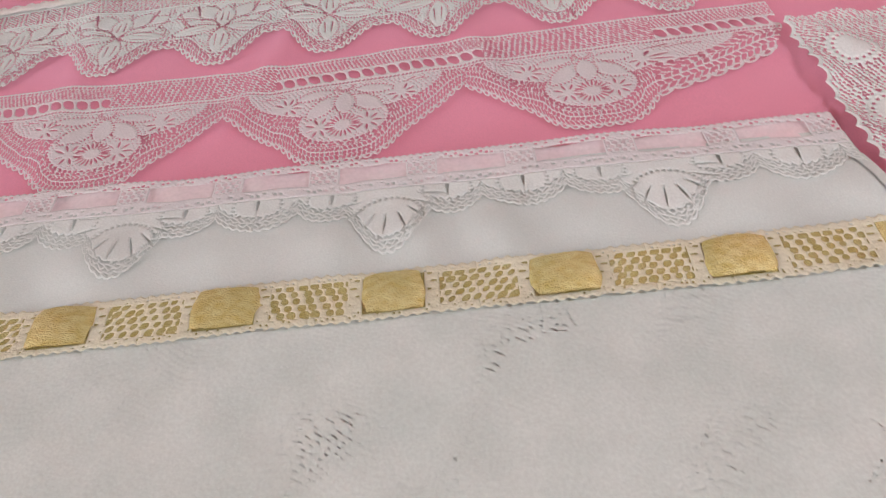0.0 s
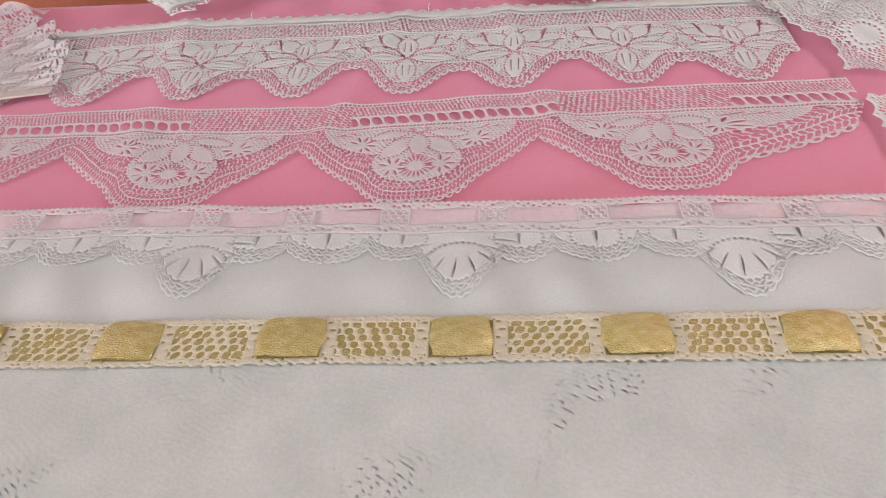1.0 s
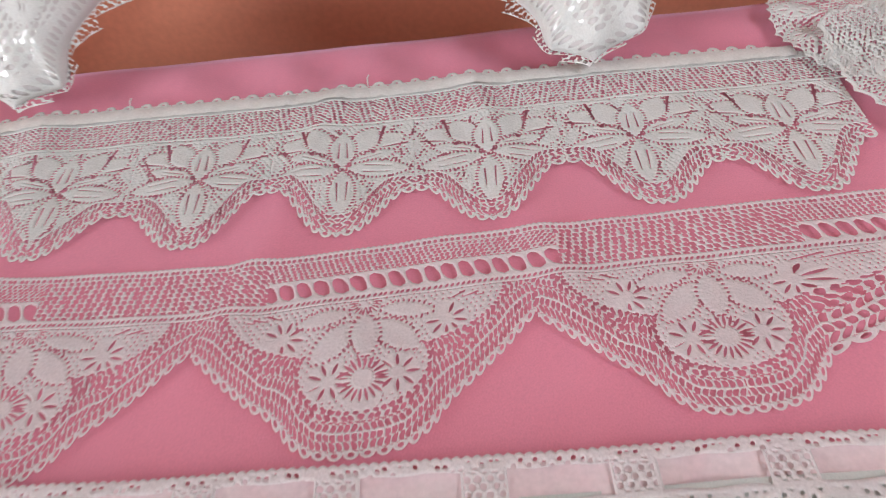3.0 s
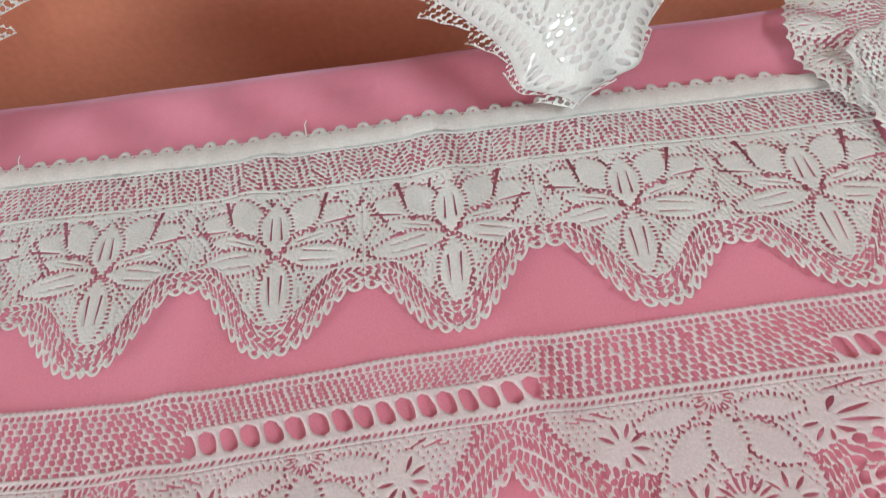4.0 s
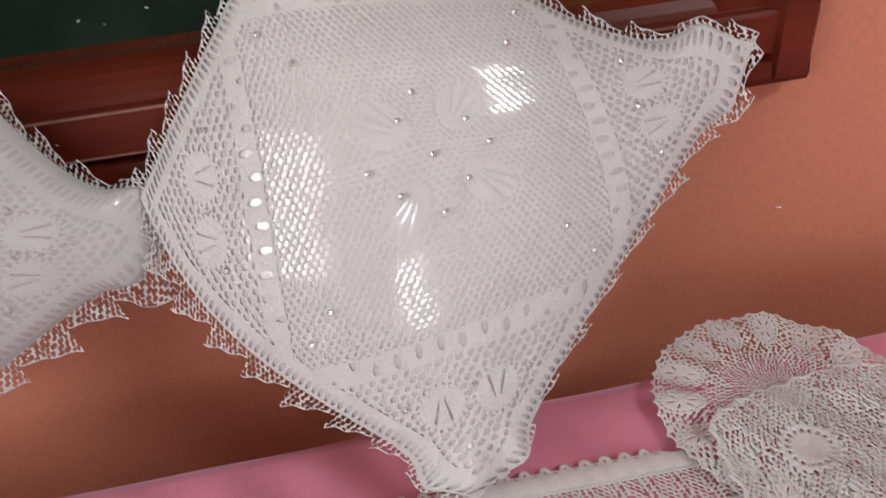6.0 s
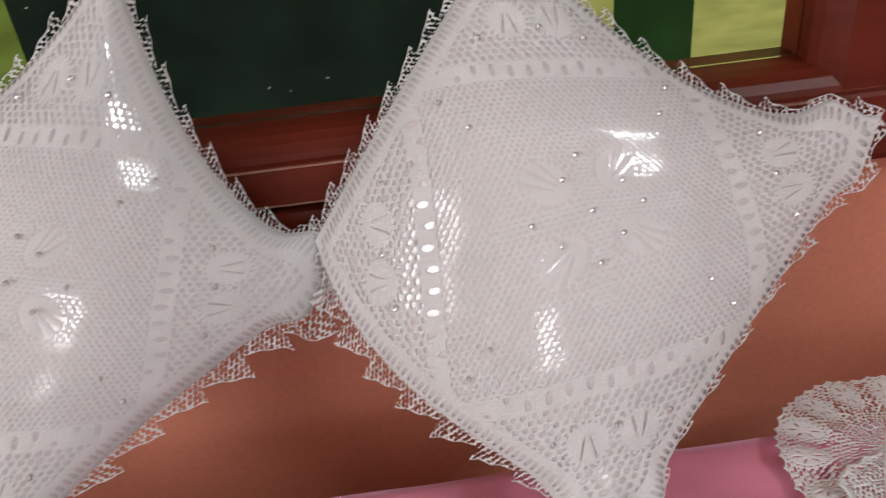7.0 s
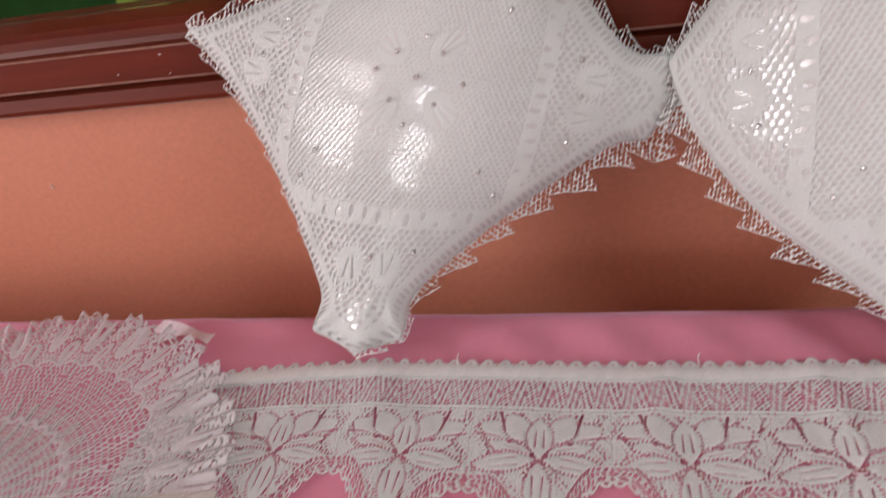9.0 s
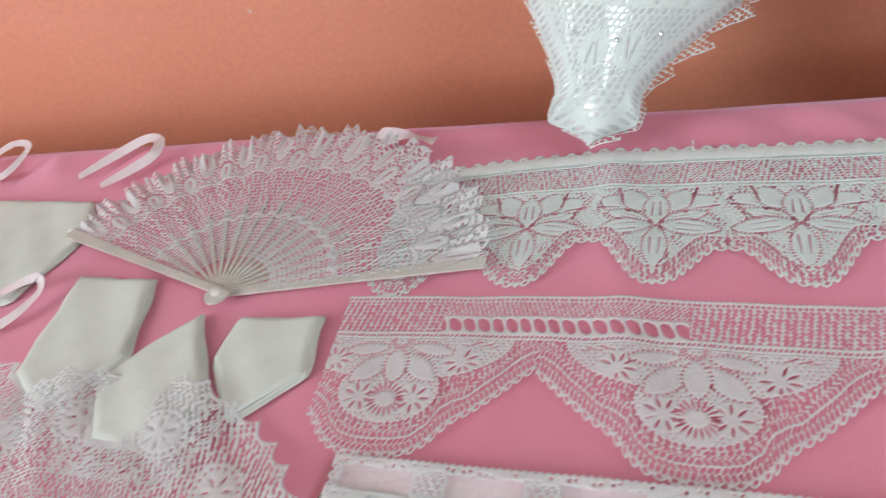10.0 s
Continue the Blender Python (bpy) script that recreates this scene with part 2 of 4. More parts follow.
def leaf(U, V, x0, y0, x1, y1, w, gap=2.7, hole=0.62, reach=1.25):
    """A pointed leaf from one end to the other: how far inside it a place lies, and the short bars open round its outline."""
    dx, dy = (x1 - x0) / 2, (y1 - y0) / 2
    L = math.hypot(dx, dy)
    ax, ay = U - (x0 + x1) / 2, V - (y0 + y1) / 2
    a, b = (ax * dx + ay * dy) / L, (-ax * dy + ay * dx) / L
    inside = w * (1 - np.clip(np.abs(a) / L, 0, 1.4) ** 2.2) - np.abs(b)
    k = np.clip(gap * np.round(a / gap), -L, L)
    edge = w * (1 - np.abs(k / L) ** 2.2) + 1.6
    h = chance(k, k * 0 + x0 + y0, 0.3)
    holes = (np.hypot((a - k) / hole, (np.abs(b) - edge) / (reach * (0.75 + 0.5 * h))) - 1) * hole
    return inside, np.where(np.abs(a) < L + 1, holes, 9.0)


def waves(x, y, k=1.0, seed=0.0):
    return (np.sin(x * 31 * k + y * 13 * k + seed) + np.sin(x * 17 * k - y * 29 * k + 1.7 + seed) + np.sin(x * 53 * k + y * 41 * k + seed * 2)) / 3


def fold(U, P, c):
    """The distance from the nearest of the columns c + kP."""
    return np.abs(U - c - P * np.round((U - c) / P))


# ---- the room ----
WALL, BACK = 1.48, 1.356
XL, XR, YB, ZF, ZC = -2.7, 2.6, -2.5, -0.76, 1.9


def build_room():
    tagged(part("floor", box((XL, YB, ZF - 0.1), (XR, WALL, ZF)), floor_tile), "brown tiled floor of the room", "floor", kind="structure")
    tagged(part("ceiling", box((XL - 0.2, YB - 0.2, ZC), (XR + 0.2, WALL + 0.2, ZC + 0.1)), room_plaster), "plain plastered ceiling", "ceiling", kind="structure")
    # the wall with the window: below, left of and right of the opening, and above
    def piece(lo, hi):
        return part("wall_panel", box(lo, hi), wall_paint, wall)
    wall = tagged(part("wall_north", box((XL, WALL, ZF), (XR, WALL + 0.16, 0.19)), wall_paint), "orange-tan painted wall below a wooden window", "wall", kind="structure")
    piece((0.43, WALL, 0.19), (XR, WALL + 0.16, ZC))
    piece((XL, WALL, 0.19), (-1.45, WALL + 0.16, ZC))
    piece((-1.45, WALL, 1.35), (0.43, WALL + 0.16, ZC))
    # left wall with its opening
    west = tagged(part("wall_west", box((XL - 0.15, YB, ZF), (XL, -1.45, ZC)), room_plaster), "plain plastered side wall with a wide opening", "wall", kind="structure")
    part("wall_panel", box((XL - 0.15, 0.25, ZF), (XL, WALL, ZC)), room_plaster, west)
    part("wall_panel", box((XL - 0.15, -1.45, ZF), (XL, 0.25, 0.2)), room_plaster, west)
    tagged(part("wall_east", box((XR, YB, ZF), (XR + 0.15, WALL, ZC)), room_plaster), "plain plastered side wall", "wall", kind="structure")
    south = tagged(part("wall_south", box((XL, YB - 0.15, ZF), (-0.9, YB, ZC)), room_plaster), "plain plastered wall with an open doorway", "wall", kind="structure")
    part("wall_panel", box((0.1, YB - 0.15, ZF), (XR, YB, ZC)), room_plaster, south)
    part("wall_panel", box((-0.9, YB - 0.15, 1.3), (0.1, YB, ZC)), room_plaster, south)


def build_window():
    win = empty("window_1", (-0.5, WALL, 0.19), "varnished red-brown wooden window with dark panes", "window")
    win["kind"] = "structure"
    f = WALL - 0.012
    # bottom rail: stepped moulding
    rail = [(WALL + 0.06, 0.188), (f - 0.006, 0.188), (f - 0.008, 0.194), (f - 0.006, 0.206), (f + 0.004, 0.208), (f + 0.004, 0.211), (f - 0.005, 0.213),
            (f - 0.006, 0.243), (f - 0.003, 0.246), (f + 0.003, 0.247), (f + 0.005, 0.252), (f + 0.010, 0.259), (f + 0.019, 0.264), (f + 0.030, 0.267), (WALL + 0.034, 0.270), (WALL + 0.06, 0.270)]
    part("bottom_rail", extrude_profile(rail, -1.45, 0.43), varnished_wood, win, smooth=False)
    # thin paler strips along the arrises
    for z, out in ((0.2135, 0.0062), (0.2445, 0.0066), (0.1885, 0.0072)):
        part("pale_line", box((-1.45, f - out, z - 0.0006), (0.335, f - out + 0.003, z + 0.0006)), pale_wood, win, "thin pale line along the rail")
    top = [(WALL + 0.06, 1.27), (f, 1.27), (f, 1.35), (WALL + 0.06, 1.35)]
    part("top_rail", extrude_profile(top, -1.45, 0.43), varnished_wood, win)
    right = [(WALL + 0.06, 0.334), (f + 0.028, 0.334), (f + 0.020, 0.339), (f + 0.008, 0.349), (f + 0.0035, 0.353), (f + 0.0035, 0.392), (f - 0.002, 0.395),
             (f - 0.010, 0.400), (f - 0.012, 0.424), (f - 0.004, 0.431), (WALL + 0.06, 0.431)]
    part("stile", extrude_profile(right, 0.193, 1.345, "z"), varnished_wood, win)
    for x in (-0.462, -1.45):
        mid = [(WALL + 0.06, x), (f + 0.018, x), (f + 0.008, x + 0.006), (f + 0.006, x + 0.03), (f + 0.008, x + 0.053), (f + 0.018, x + 0.06), (WALL + 0.06, x + 0.06)]
        part("stile", extrude_profile(mid, 0.269, 1.272, "z"), varnished_wood, win)
    for x0, x1 in ((-0.402, 0.334), (-1.39, -0.462)):
        pane = part("pane", box((x0, WALL + 0.030, 0.270), (x1, WALL + 0.034, 1.27)), glass, win, "dark reflecting window pane")
        pane.visible_shadow = False
    # distance behind the window: plain boards with their brightness put in as emission
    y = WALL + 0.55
    back = tagged(part("backdrop", box((-2.6, y, -0.4), (1.6, y + 0.02, 1.6)), far_dark), "dark green self-glowing backdrop behind the panes", "backdrop", kind="structure")
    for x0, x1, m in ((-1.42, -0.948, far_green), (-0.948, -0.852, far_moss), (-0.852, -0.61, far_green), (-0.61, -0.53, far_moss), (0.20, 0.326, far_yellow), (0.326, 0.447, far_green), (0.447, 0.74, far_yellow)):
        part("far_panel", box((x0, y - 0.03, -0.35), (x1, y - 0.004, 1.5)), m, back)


def build_dust():
    """Specks of dust on the panes and on the rail."""
    rng = random.Random(12)
    bm = bmesh.new()
    for k in range(46):
        x, z, r = rng.uniform(-0.95, 0.33), rng.uniform(0.275, 0.42), rng.uniform(0.0004, 0.0010)
        y = WALL + 0.0297
        if k % 4 == 0:
            z, y = rng.uniform(0.216, 0.241), WALL - 0.0180
        turn = Matrix.Rotation(rng.uniform(-0.8, 0.8), 3, "Y").to_4x4()
        bmesh.ops.create_cube(bm, size=1, matrix=Matrix.Translation((x, y, z)) @ turn @ Matrix.Diagonal((r * rng.uniform(1.5, 4), 0.0006, r, 1)))
    tagged(part("dust", bm, tape_white), "pale specks of dust on window panes", "dust", kind="stuff")


build_room()
build_window()
build_dust()


# ---- the table and its pink cloth ----
def cloth_height(x, y):
    """Gentle folds of the pink cloth."""
    clear = np.clip((y - 0.99) / 0.04, 0, 1) * np.clip((1.325 - y) / 0.05, 0, 1)
    z = 0.0009 * waves(x, y, 1.0) + clear * 0.0034 * (np.exp(-((x + 0.16 - 0.25 * (y - 1.0)) / 0.012) ** 2) + np.exp(-((x - 0.07 + 0.2 * (y - 1.0)) / 0.014) ** 2))
    z = z + clear * 0.0034 * np.exp(-((x + 0.30 + 0.1 * (y - 1.0)) / 0.018) ** 2)
    z = z + 0.0048 * np.clip((y - 1.288) / 0.025, 0, 1) * np.clip((1.352 - y) / 0.015, 0, 1) * np.sin(x * 46 + 9 * np.sin(x * 5) + y * 34) ** 3
    return z - 0.0012


def build_table():
    table = empty("table", (-0.3, 0.9, ZF), "display table under a pink cloth", "table")
    part("tabletop", box((-1.75, 0.30, -0.04), (1.25, BACK - 0.01, -0.009), 0.004), varnished_wood, table)
    for x in (-1.68, 1.18):
        for y in (0.37, BACK - 0.08):
            part("leg", box((x - 0.03, y - 0.03, ZF), (x + 0.03, y + 0.03, -0.04), 0.004), varnished_wood, table)

    # the cloth hangs over the front and over the back edge
    def field(U, V):
        return np.ones_like(U)

    def place(u, v):
        front, back = 0.29, BACK - 0.002
        y, z = v.copy(), cloth_height(u, v)
        r = 0.006
        over = np.clip(v - back, 0, None)
        y = np.where(v > back, back + r * np.sin(np.clip(over / r, 0, 1.57)) , v)
        z = np.where(v > back, z - r * (1 - np.cos(np.clip(over / r, 0, 1.57))) - np.clip(over - r * 1.57, 0, None), z)
        under = np.clip(front - v, 0, None)
        y = np.where(v < front, front - r * np.sin(np.clip(under / r, 0, 1.57)) - np.where(under > 0.01, 0.012 * (1 + np.sin(u * 38)), 0) * np.clip(under * 4, 0, 1), y)
        z = np.where(v < front, z - r * (1 - np.cos(np.clip(under / r, 0, 1.57))) - np.clip(under - r * 1.57, 0, None), z)
        return u, y, z

    cloth = finish("tablecloth", cut_mesh("tablecloth", field, -1.77, 1.27, -0.05, 1.47, 0.011, place), pink_cotton, smooth=True)
    tagged(cloth, "pink cotton cloth with soft folds, spread over the table", "tablecloth")


build_table()


# ---- laces on the cloth ----
RIM = np.linspace(0, 52, 209)


def rise(w):
    return 0.5 - 0.5 * np.cos(math.pi * np.clip((w - 6) / 40, 0, 1))


def lobe(w):
    """Depth of the scalloped rim against the distance from the notch."""
    return 118 + 39 * rise(w) + 2.2 * np.clip((w - 40) / 12, 0, 1)


RUN = np.concatenate([[0], np.cumsum(np.hypot(np.diff(RIM), np.diff(lobe(RIM))))])


def lace1_field(U, V):
    """Scalloped edging: looped head, zigzag net, leaf clusters round a four-petalled flower, open border. In mm from the head."""
    P, c = 103.6, -393.0
    k = np.round((U - c) / P)
    x = U - c - P * k
    d = np.abs(x + 2.5 * np.sin(k * 2.1) * np.clip(1 - np.abs(x) / 52, 0, 1))
    w = np.clip(51.8 - d, 0, 52)
    run = np.interp(w, RIM, RUN)
    steep = np.interp(w, RIM, np.gradient(lobe(RIM), RIM))
    uneven = 6.0 * (2 * np.mod(np.floor((U - c) / P), 2) - 1) * (1 - rise(w))
    inner = (lobe(w) + uneven - V) / np.sqrt(1 + steep ** 2)
    loops = np.abs(np.sin(run * math.pi / 9.6))
    f = inner + 4.2 * loops ** 0.55
    f = np.minimum(f, np.hypot(fold(run, 9.6, 4.8) * 0.75, inner + 0.9) - 1.35)
    # head: open loops over a firm edge
    f = np.minimum(f, V + 4.6 * np.sqrt(np.clip(1 - (fold(U, 14.6, 0) / (4.4 + 0.5 * np.sin(U * 0.07))) ** 2, 0, 1)))
    f = np.minimum(f, np.where(V < 4, np.hypot(fold(U, 14.6, 0), (V + 0.4) * 0.9) - 0.85, 9))
    f = np.minimum(f, np.where(V < 4, np.hypot(fold(U, 14.6, 7.3) * 0.5, V - 1.6) - 0.6, 9))
    # net worked in zigzags
    tri = np.abs(np.mod(U / 21.0, 1.0) - 0.5) * 26
    band = 0.5 + 0.5 * np.cos((V + tri) * 2 * math.pi / 11.0)
    slant = np.sign(np.mod(U / 21.0, 1.0) - 0.5)
    f = np.minimum(f, np.where((V > 18.5) & (V < 47), net(U + 0.45 * V * slant, V, 4.3, 3.2, 1.35, 0.9, 0.18) + 0.45 * (1 - band) - 0.14, 9))
    f = np.minimum(f, np.where((V > 47.2) & (V < 51), net(U, V - 49.2, 4.1, 60, 0.75), 9))
    # border, worked square to the rim
    deep = 12.5 + 4.5 * np.clip(1 - d / 24, 0, 1)
    border = (inner > 0.7) & (inner < deep) & (V > 84)
    sway = run + 1.3 * np.sin(inner * 0.9 + k)
    f = np.minimum(f, np.where(border, net(sway, inner - 3.4, 4.7, 3.7, 1.62, 0.78, 0.35), 9))
    # closely worked ground with a few small openings
    inside = (V > 52) & (inner > deep + 0.6)
    g = net(U, V, 3.9, 3.0, 0.68, 0.8, 0.6) + 0.1 + 0.5 * np.sin(U * 0.31 + 2 * np.sin(V * 0.17 + k))
    y = V + 1.6 * np.sin(k * 2.7 + 1)
    x = x * (1 + 0.04 * np.sin(k * 3.1)) + 0.03 * np.sin(k * 1.7) * (V - 90)
    body, rows = np.full_like(U, -9.0), np.full_like(U, 9.0)
    for x0, y0, x1, y1, wd in ((0, 95, 0, 58, 8.5), (0, 99, 0, 143, 8), (-3, 96, -48, 103, 7.5), (3, 96, 48, 103, 7.5), (-4, 93, -38, 82, 5.5), (4, 93, 38, 82, 5.5),
                               (-10, 81, -24, 54, 9), (10, 81, 24, 54, 9), (-14, 82, -45, 64, 9.5), (14, 82, 45, 64, 9.5)):
        i, o = leaf(x, y, x0, y0, x1, y1, wd, 2.9, 0.78, 1.35)
        rows = np.minimum(rows, np.where(body > 0.4, 9.0, o))
        body = np.maximum(body, i)
        for off in ((-0.42, 0.42) if wd < 9 and y0 > 90 else ()):
            sx, sy = -(y1 - y0) / 40 * off * wd, (x1 - x0) / 40 * off * wd
            rows = np.minimum(rows, slot(x, y, x0 * 0.72 + x1 * 0.28 + sx, y0 * 0.72 + y1 * 0.28 + sy, x0 * 0.3 + x1 * 0.7 + sx * 0.8, y0 * 0.3 + y1 * 0.7 + sy * 0.8, 0.34 if x0 else 0.55))
    g = np.where(body > -0.2, 9.0, g)
    for s in (-1, 1):
        rows = np.minimum(rows, slot(x, y, s * 31, 52, s * 26, 71, 1.0))
        rows = np.minimum(rows, slot(x, y, s * 47, 74, s * 29, 77, 0.75))
        rows = np.minimum(rows, np.hypot(x - s * 22, y - 81) - 1.9)
    rows = np.minimum(rows, np.hypot(x, y - 97) - 1.3)
    for dx, dy in ((-4, 93), (4, 93), (-4, 101), (4, 101)):
        rows = np.minimum(rows, np.hypot(x - dx, y - dy) - 1.0)
    return np.minimum(f, np.where(inside, np.minimum(g, rows), 9.0))


FAN_D = np.linspace(0, 98, 197)
FAN_V = np.interp(FAN_D, (0, 14, 26, 36, 42, 50, 60, 78, 90, 98), (139.5, 139, 136, 128, 119, 110, 103, 86, 73, 66))
FAN_V = np.convolve(np.pad(FAN_V, 6, mode="edge"), np.ones(13) / 13, mode="valid")
FAN_RUN = np.concatenate([[0], np.cumsum(np.hypot(np.diff(FAN_D), np.diff(FAN_V)))])
FAN_STEEP = np.gradient(FAN_V, FAN_D)


def ladder_part(U):
    """True where the head has its row of twisted-thread openings."""
    return np.mod(U + 121, 321) < 176


def lace2_field(U, V):
    """Wide edging of large fans: fine net head with openings between twisted threads, rings of long meshes, a half flower in each fan."""
    P, c = 197.0, -61.0
    even = np.where(U < -159.5, -159.5 + (U + 159.5) * 0.952, U)
    k = np.round((even - c) / P)
    u = even - c - P * k
    u = np.where(U > 186, 50 + (U - 186) * 0.41, np.where(U > 136, U - 136, u))
    d = np.clip(np.abs(u), 0, 98)
    arch = np.interp(d, FAN_D, FAN_V) + 5 * np.clip(d / 98 - 0.5, 0, 1) * np.where(u < 0, 1, -0.6)
    run = np.interp(d, FAN_D, FAN_RUN)
    inner = (arch - V) / np.sqrt(1 + np.interp(d, FAN_D, FAN_STEEP) ** 2)
    # looped rim
    f = inner + 3.4 * np.abs(np.sin(run * math.pi / 8.4)) ** 0.55
    f = np.minimum(f, np.hypot(fold(run, 8.4, 4.2) * 0.72, inner + 0.6) - 1.25)
    f = np.minimum(f, V + 0.9 * np.abs(np.sin(U * 0.9)))
    # head
    f = np.minimum(f, np.where((V > 1.6) & (V < 5.2), dashes(U, V - 3.3, 3.7, 60, 1.25, 1.5, 0.3), 9))
    f = np.minimum(f, np.where((V > 5.6) & (V < 20) & ladder_part(U), net(U + 0.3 * V, V, 3.5, 2.5, 1.2, 0.85, 0.25), 9))
    f = np.minimum(f, np.where((V > 5.6) & (V < 36) & ~ladder_part(U), net(U - 0.5 * V, V, 4.7, 3.5, 1.68, 0.85, 0.3), 9))
    cell = fold(U - 0.35 * V + 1.2 * np.sin(U * 0.05), 10.8, 0)
    pinch = 4.35 - 2.2 * (np.abs(V - 28.5) / 7.4) ** 2
    f = np.minimum(f, np.where((V > 21) & (V < 36) & ladder_part(U), np.maximum(cell - pinch + 0.35 * np.sin(U * 0.9), np.abs(V - 28.5) - 6.6 + 0.5 * cell), 9))
    f = np.minimum(f, np.where((V > 37) & (V < 41), dashes(U + 0.5 * V, V - 39.2, 3.3, 60, 1.05, 1.3, 0.3), 9))
    body = V > 42
    # closely worked half flower: two wings and a lower cluster
    wing = np.maximum(1 - np.hypot(u / 80, (V - 40) / 40), 1 - np.hypot(u / 35, (V - 88) / 27))
    core = body & (wing > 0)
    # rings of long meshes square to the rim, then open net towards the flower
    sway = run + 1.1 * np.sin(inner * 0.5 + k)
    ringed = np.where(inner < 17.6, dashes(sway, inner - 4.2, 3.75, 4.9, 1.45, 2.75, 0.14), net(sway, inner - 20, 4.4, 3.7, 1.72, 0.85, 0.25))
    ringed = np.where(np.abs(inner - 11.5) < 0.42, 9.0, ringed)
    f = np.minimum(f, np.where(body & ~core & (inner > 1.2), np.where(wing > -0.035, 9.0, ringed), 9))
    # flower
    g = net(U, V, 4.1, 3.0, 0.55, 0.85, 0.5)
    solid, inside = np.full_like(U, 9.0), np.full_like(U, -9.0)
    for x0, y0, x1, y1, wd in ((0, 52, 1, 82, 7.2), (-5, 58, -30, 82, 7.5), (5, 58, 31, 80, 7.5), (-9, 50, -40, 55, 4.5), (9, 50, 40, 55, 4.5)):
        q, o = leaf(u, V, x0, y0, x1, y1, wd, 3.1, 0.72, 1.15)
        solid = np.minimum(solid, np.where(inside > 0, 9, o))
        inside = np.maximum(inside, q)
    for px, py, r, n in ((-19, 95, 13, 8), (19, 95, 13, 8), (-47, 63, 13, 9), (47, 63, 13, 9)):
        inside = np.maximum(inside, r - np.hypot(u - px, V - py))
        solid = np.minimum(solid, slits(u, V, px, py, n, 4.0, r - 0.5, 1.0, 0.2 + px * 0.03))
    inside = np.maximum(inside, 12 - np.hypot(u, (V - 103)))
    solid = np.minimum(solid, slits(u, V, 0, 96, 20, 6, 15, 0.85, 0.1))
    solid = np.minimum(solid, slits(u, V, 0, 44, 22, 4, 10, 0.5))
    g = np.where(inside > 0, 9.0, g)
    for off in (58, 66, 74):
        solid = np.minimum(solid, np.where((d > 38) & (d < 70), slot(d, V, off, 45 + 0.2 * (off - 58), off - 9, 49, 0.55), 9))
    f = np.minimum(f, np.where(core, np.minimum(g, solid), 9))
    ring = eyelets(u, V, 0, 40, 82, 42, 94, 1.05)
    f = np.minimum(f, np.where(body & (np.abs(wing) < 0.2), np.where(1 - np.hypot(u / 35, (V - 88) / 27) > 0, 9, ring), 9))
    return np.minimum(f, np.where(body & (V > 72), np.where(1 - np.hypot(u / 80, (V - 40) / 40) > 0, 9, eyelets(u, V, 0, 88, 36.5, 28.5, 46, 1.05)), 9))


def ribbon_lace_field(U, V):
    """Insertion with slots for a ribbon, and a shell edging below it."""
    P, c = 184.0, -23.0
    u = U - c - P * np.round((U - c) / P)
    w = U - c - P / 2 - P * np.round((U - c - P / 2) / P)
    shell = 34 + 60 * np.exp(-(np.abs(u) / 30) ** 2.2)
    small = 34 + 29 * np.sqrt(np.clip(1 - (w / 32) ** 2, 0, 1))
    side = 34 + 27 * np.sqrt(np.clip(1 - ((np.abs(u) - 40) / 27) ** 2, 0, 1))
    bottom = np.maximum(np.maximum(shell, small), side) + 1.8 * np.abs(np.sin(U * math.pi / 6))
    f = np.minimum(bottom - V, V + 1.4 * np.abs(np.sin(U * math.pi / 5)))
    Q = 70.0
    b = U - Q * np.round(U / Q)
    bar = np.abs(b)
    f = np.minimum(f, np.where(bar > 10, np.maximum(np.abs(V - 14.5) - 7.8 - 0.5 * np.sin(U * 0.2), 11.0 - bar), 9))
    f = np.minimum(f, np.where((bar < 9.5) & (V > 7) & (V < 22), net(b, V - 14.5, 5.4, 3.9, 1.6, 1.0, 0.2), 9))
    f = np.minimum(f, np.where((V > 1) & (V < 6), net(U, V - 3.6, 3.6, 60, 1.25), 9))
    f = np.minimum(f, np.where((V > 25) & (V < 31), net(U, V - 28, 4.0, 60, 1.15), 9))
    inner = bottom - V
    f = np.minimum(f, np.where((V > 33) & (inner > 1.6) & (inner < 15), dashes(U, inner - 3.6, 5.2, 3.3, 2.0, 1.0), 9))
    f = np.minimum(f, np.where(V > 33, slits(u, V, 0, 38, 16, 20, 40, 0.75, 0.1), 9))
    f = np.minimum(f, np.where(V > 33, eyelets(u, V, 0, 62, 23, 19, 34, 1.1), 9))
    for dx in (-40, 40):
        f = np.minimum(f, np.where(V > 33, slot(u, V, dx, 35, dx, 43, 1.2), 9))
        f = np.minimum(f, np.where(V > 33, eyelets(u, V, dx, 38, 17, 13, 22, 0.9), 9))
    f = np.minimum(f, np.where(V > 33, slot(w, V, 0, 35, 0, 43, 1.2), 9))
    f = np.minimum(f, np.where(V > 33, eyelets(w, V, 0, 38, 17, 14, 22, 0.9), 9))
    return f


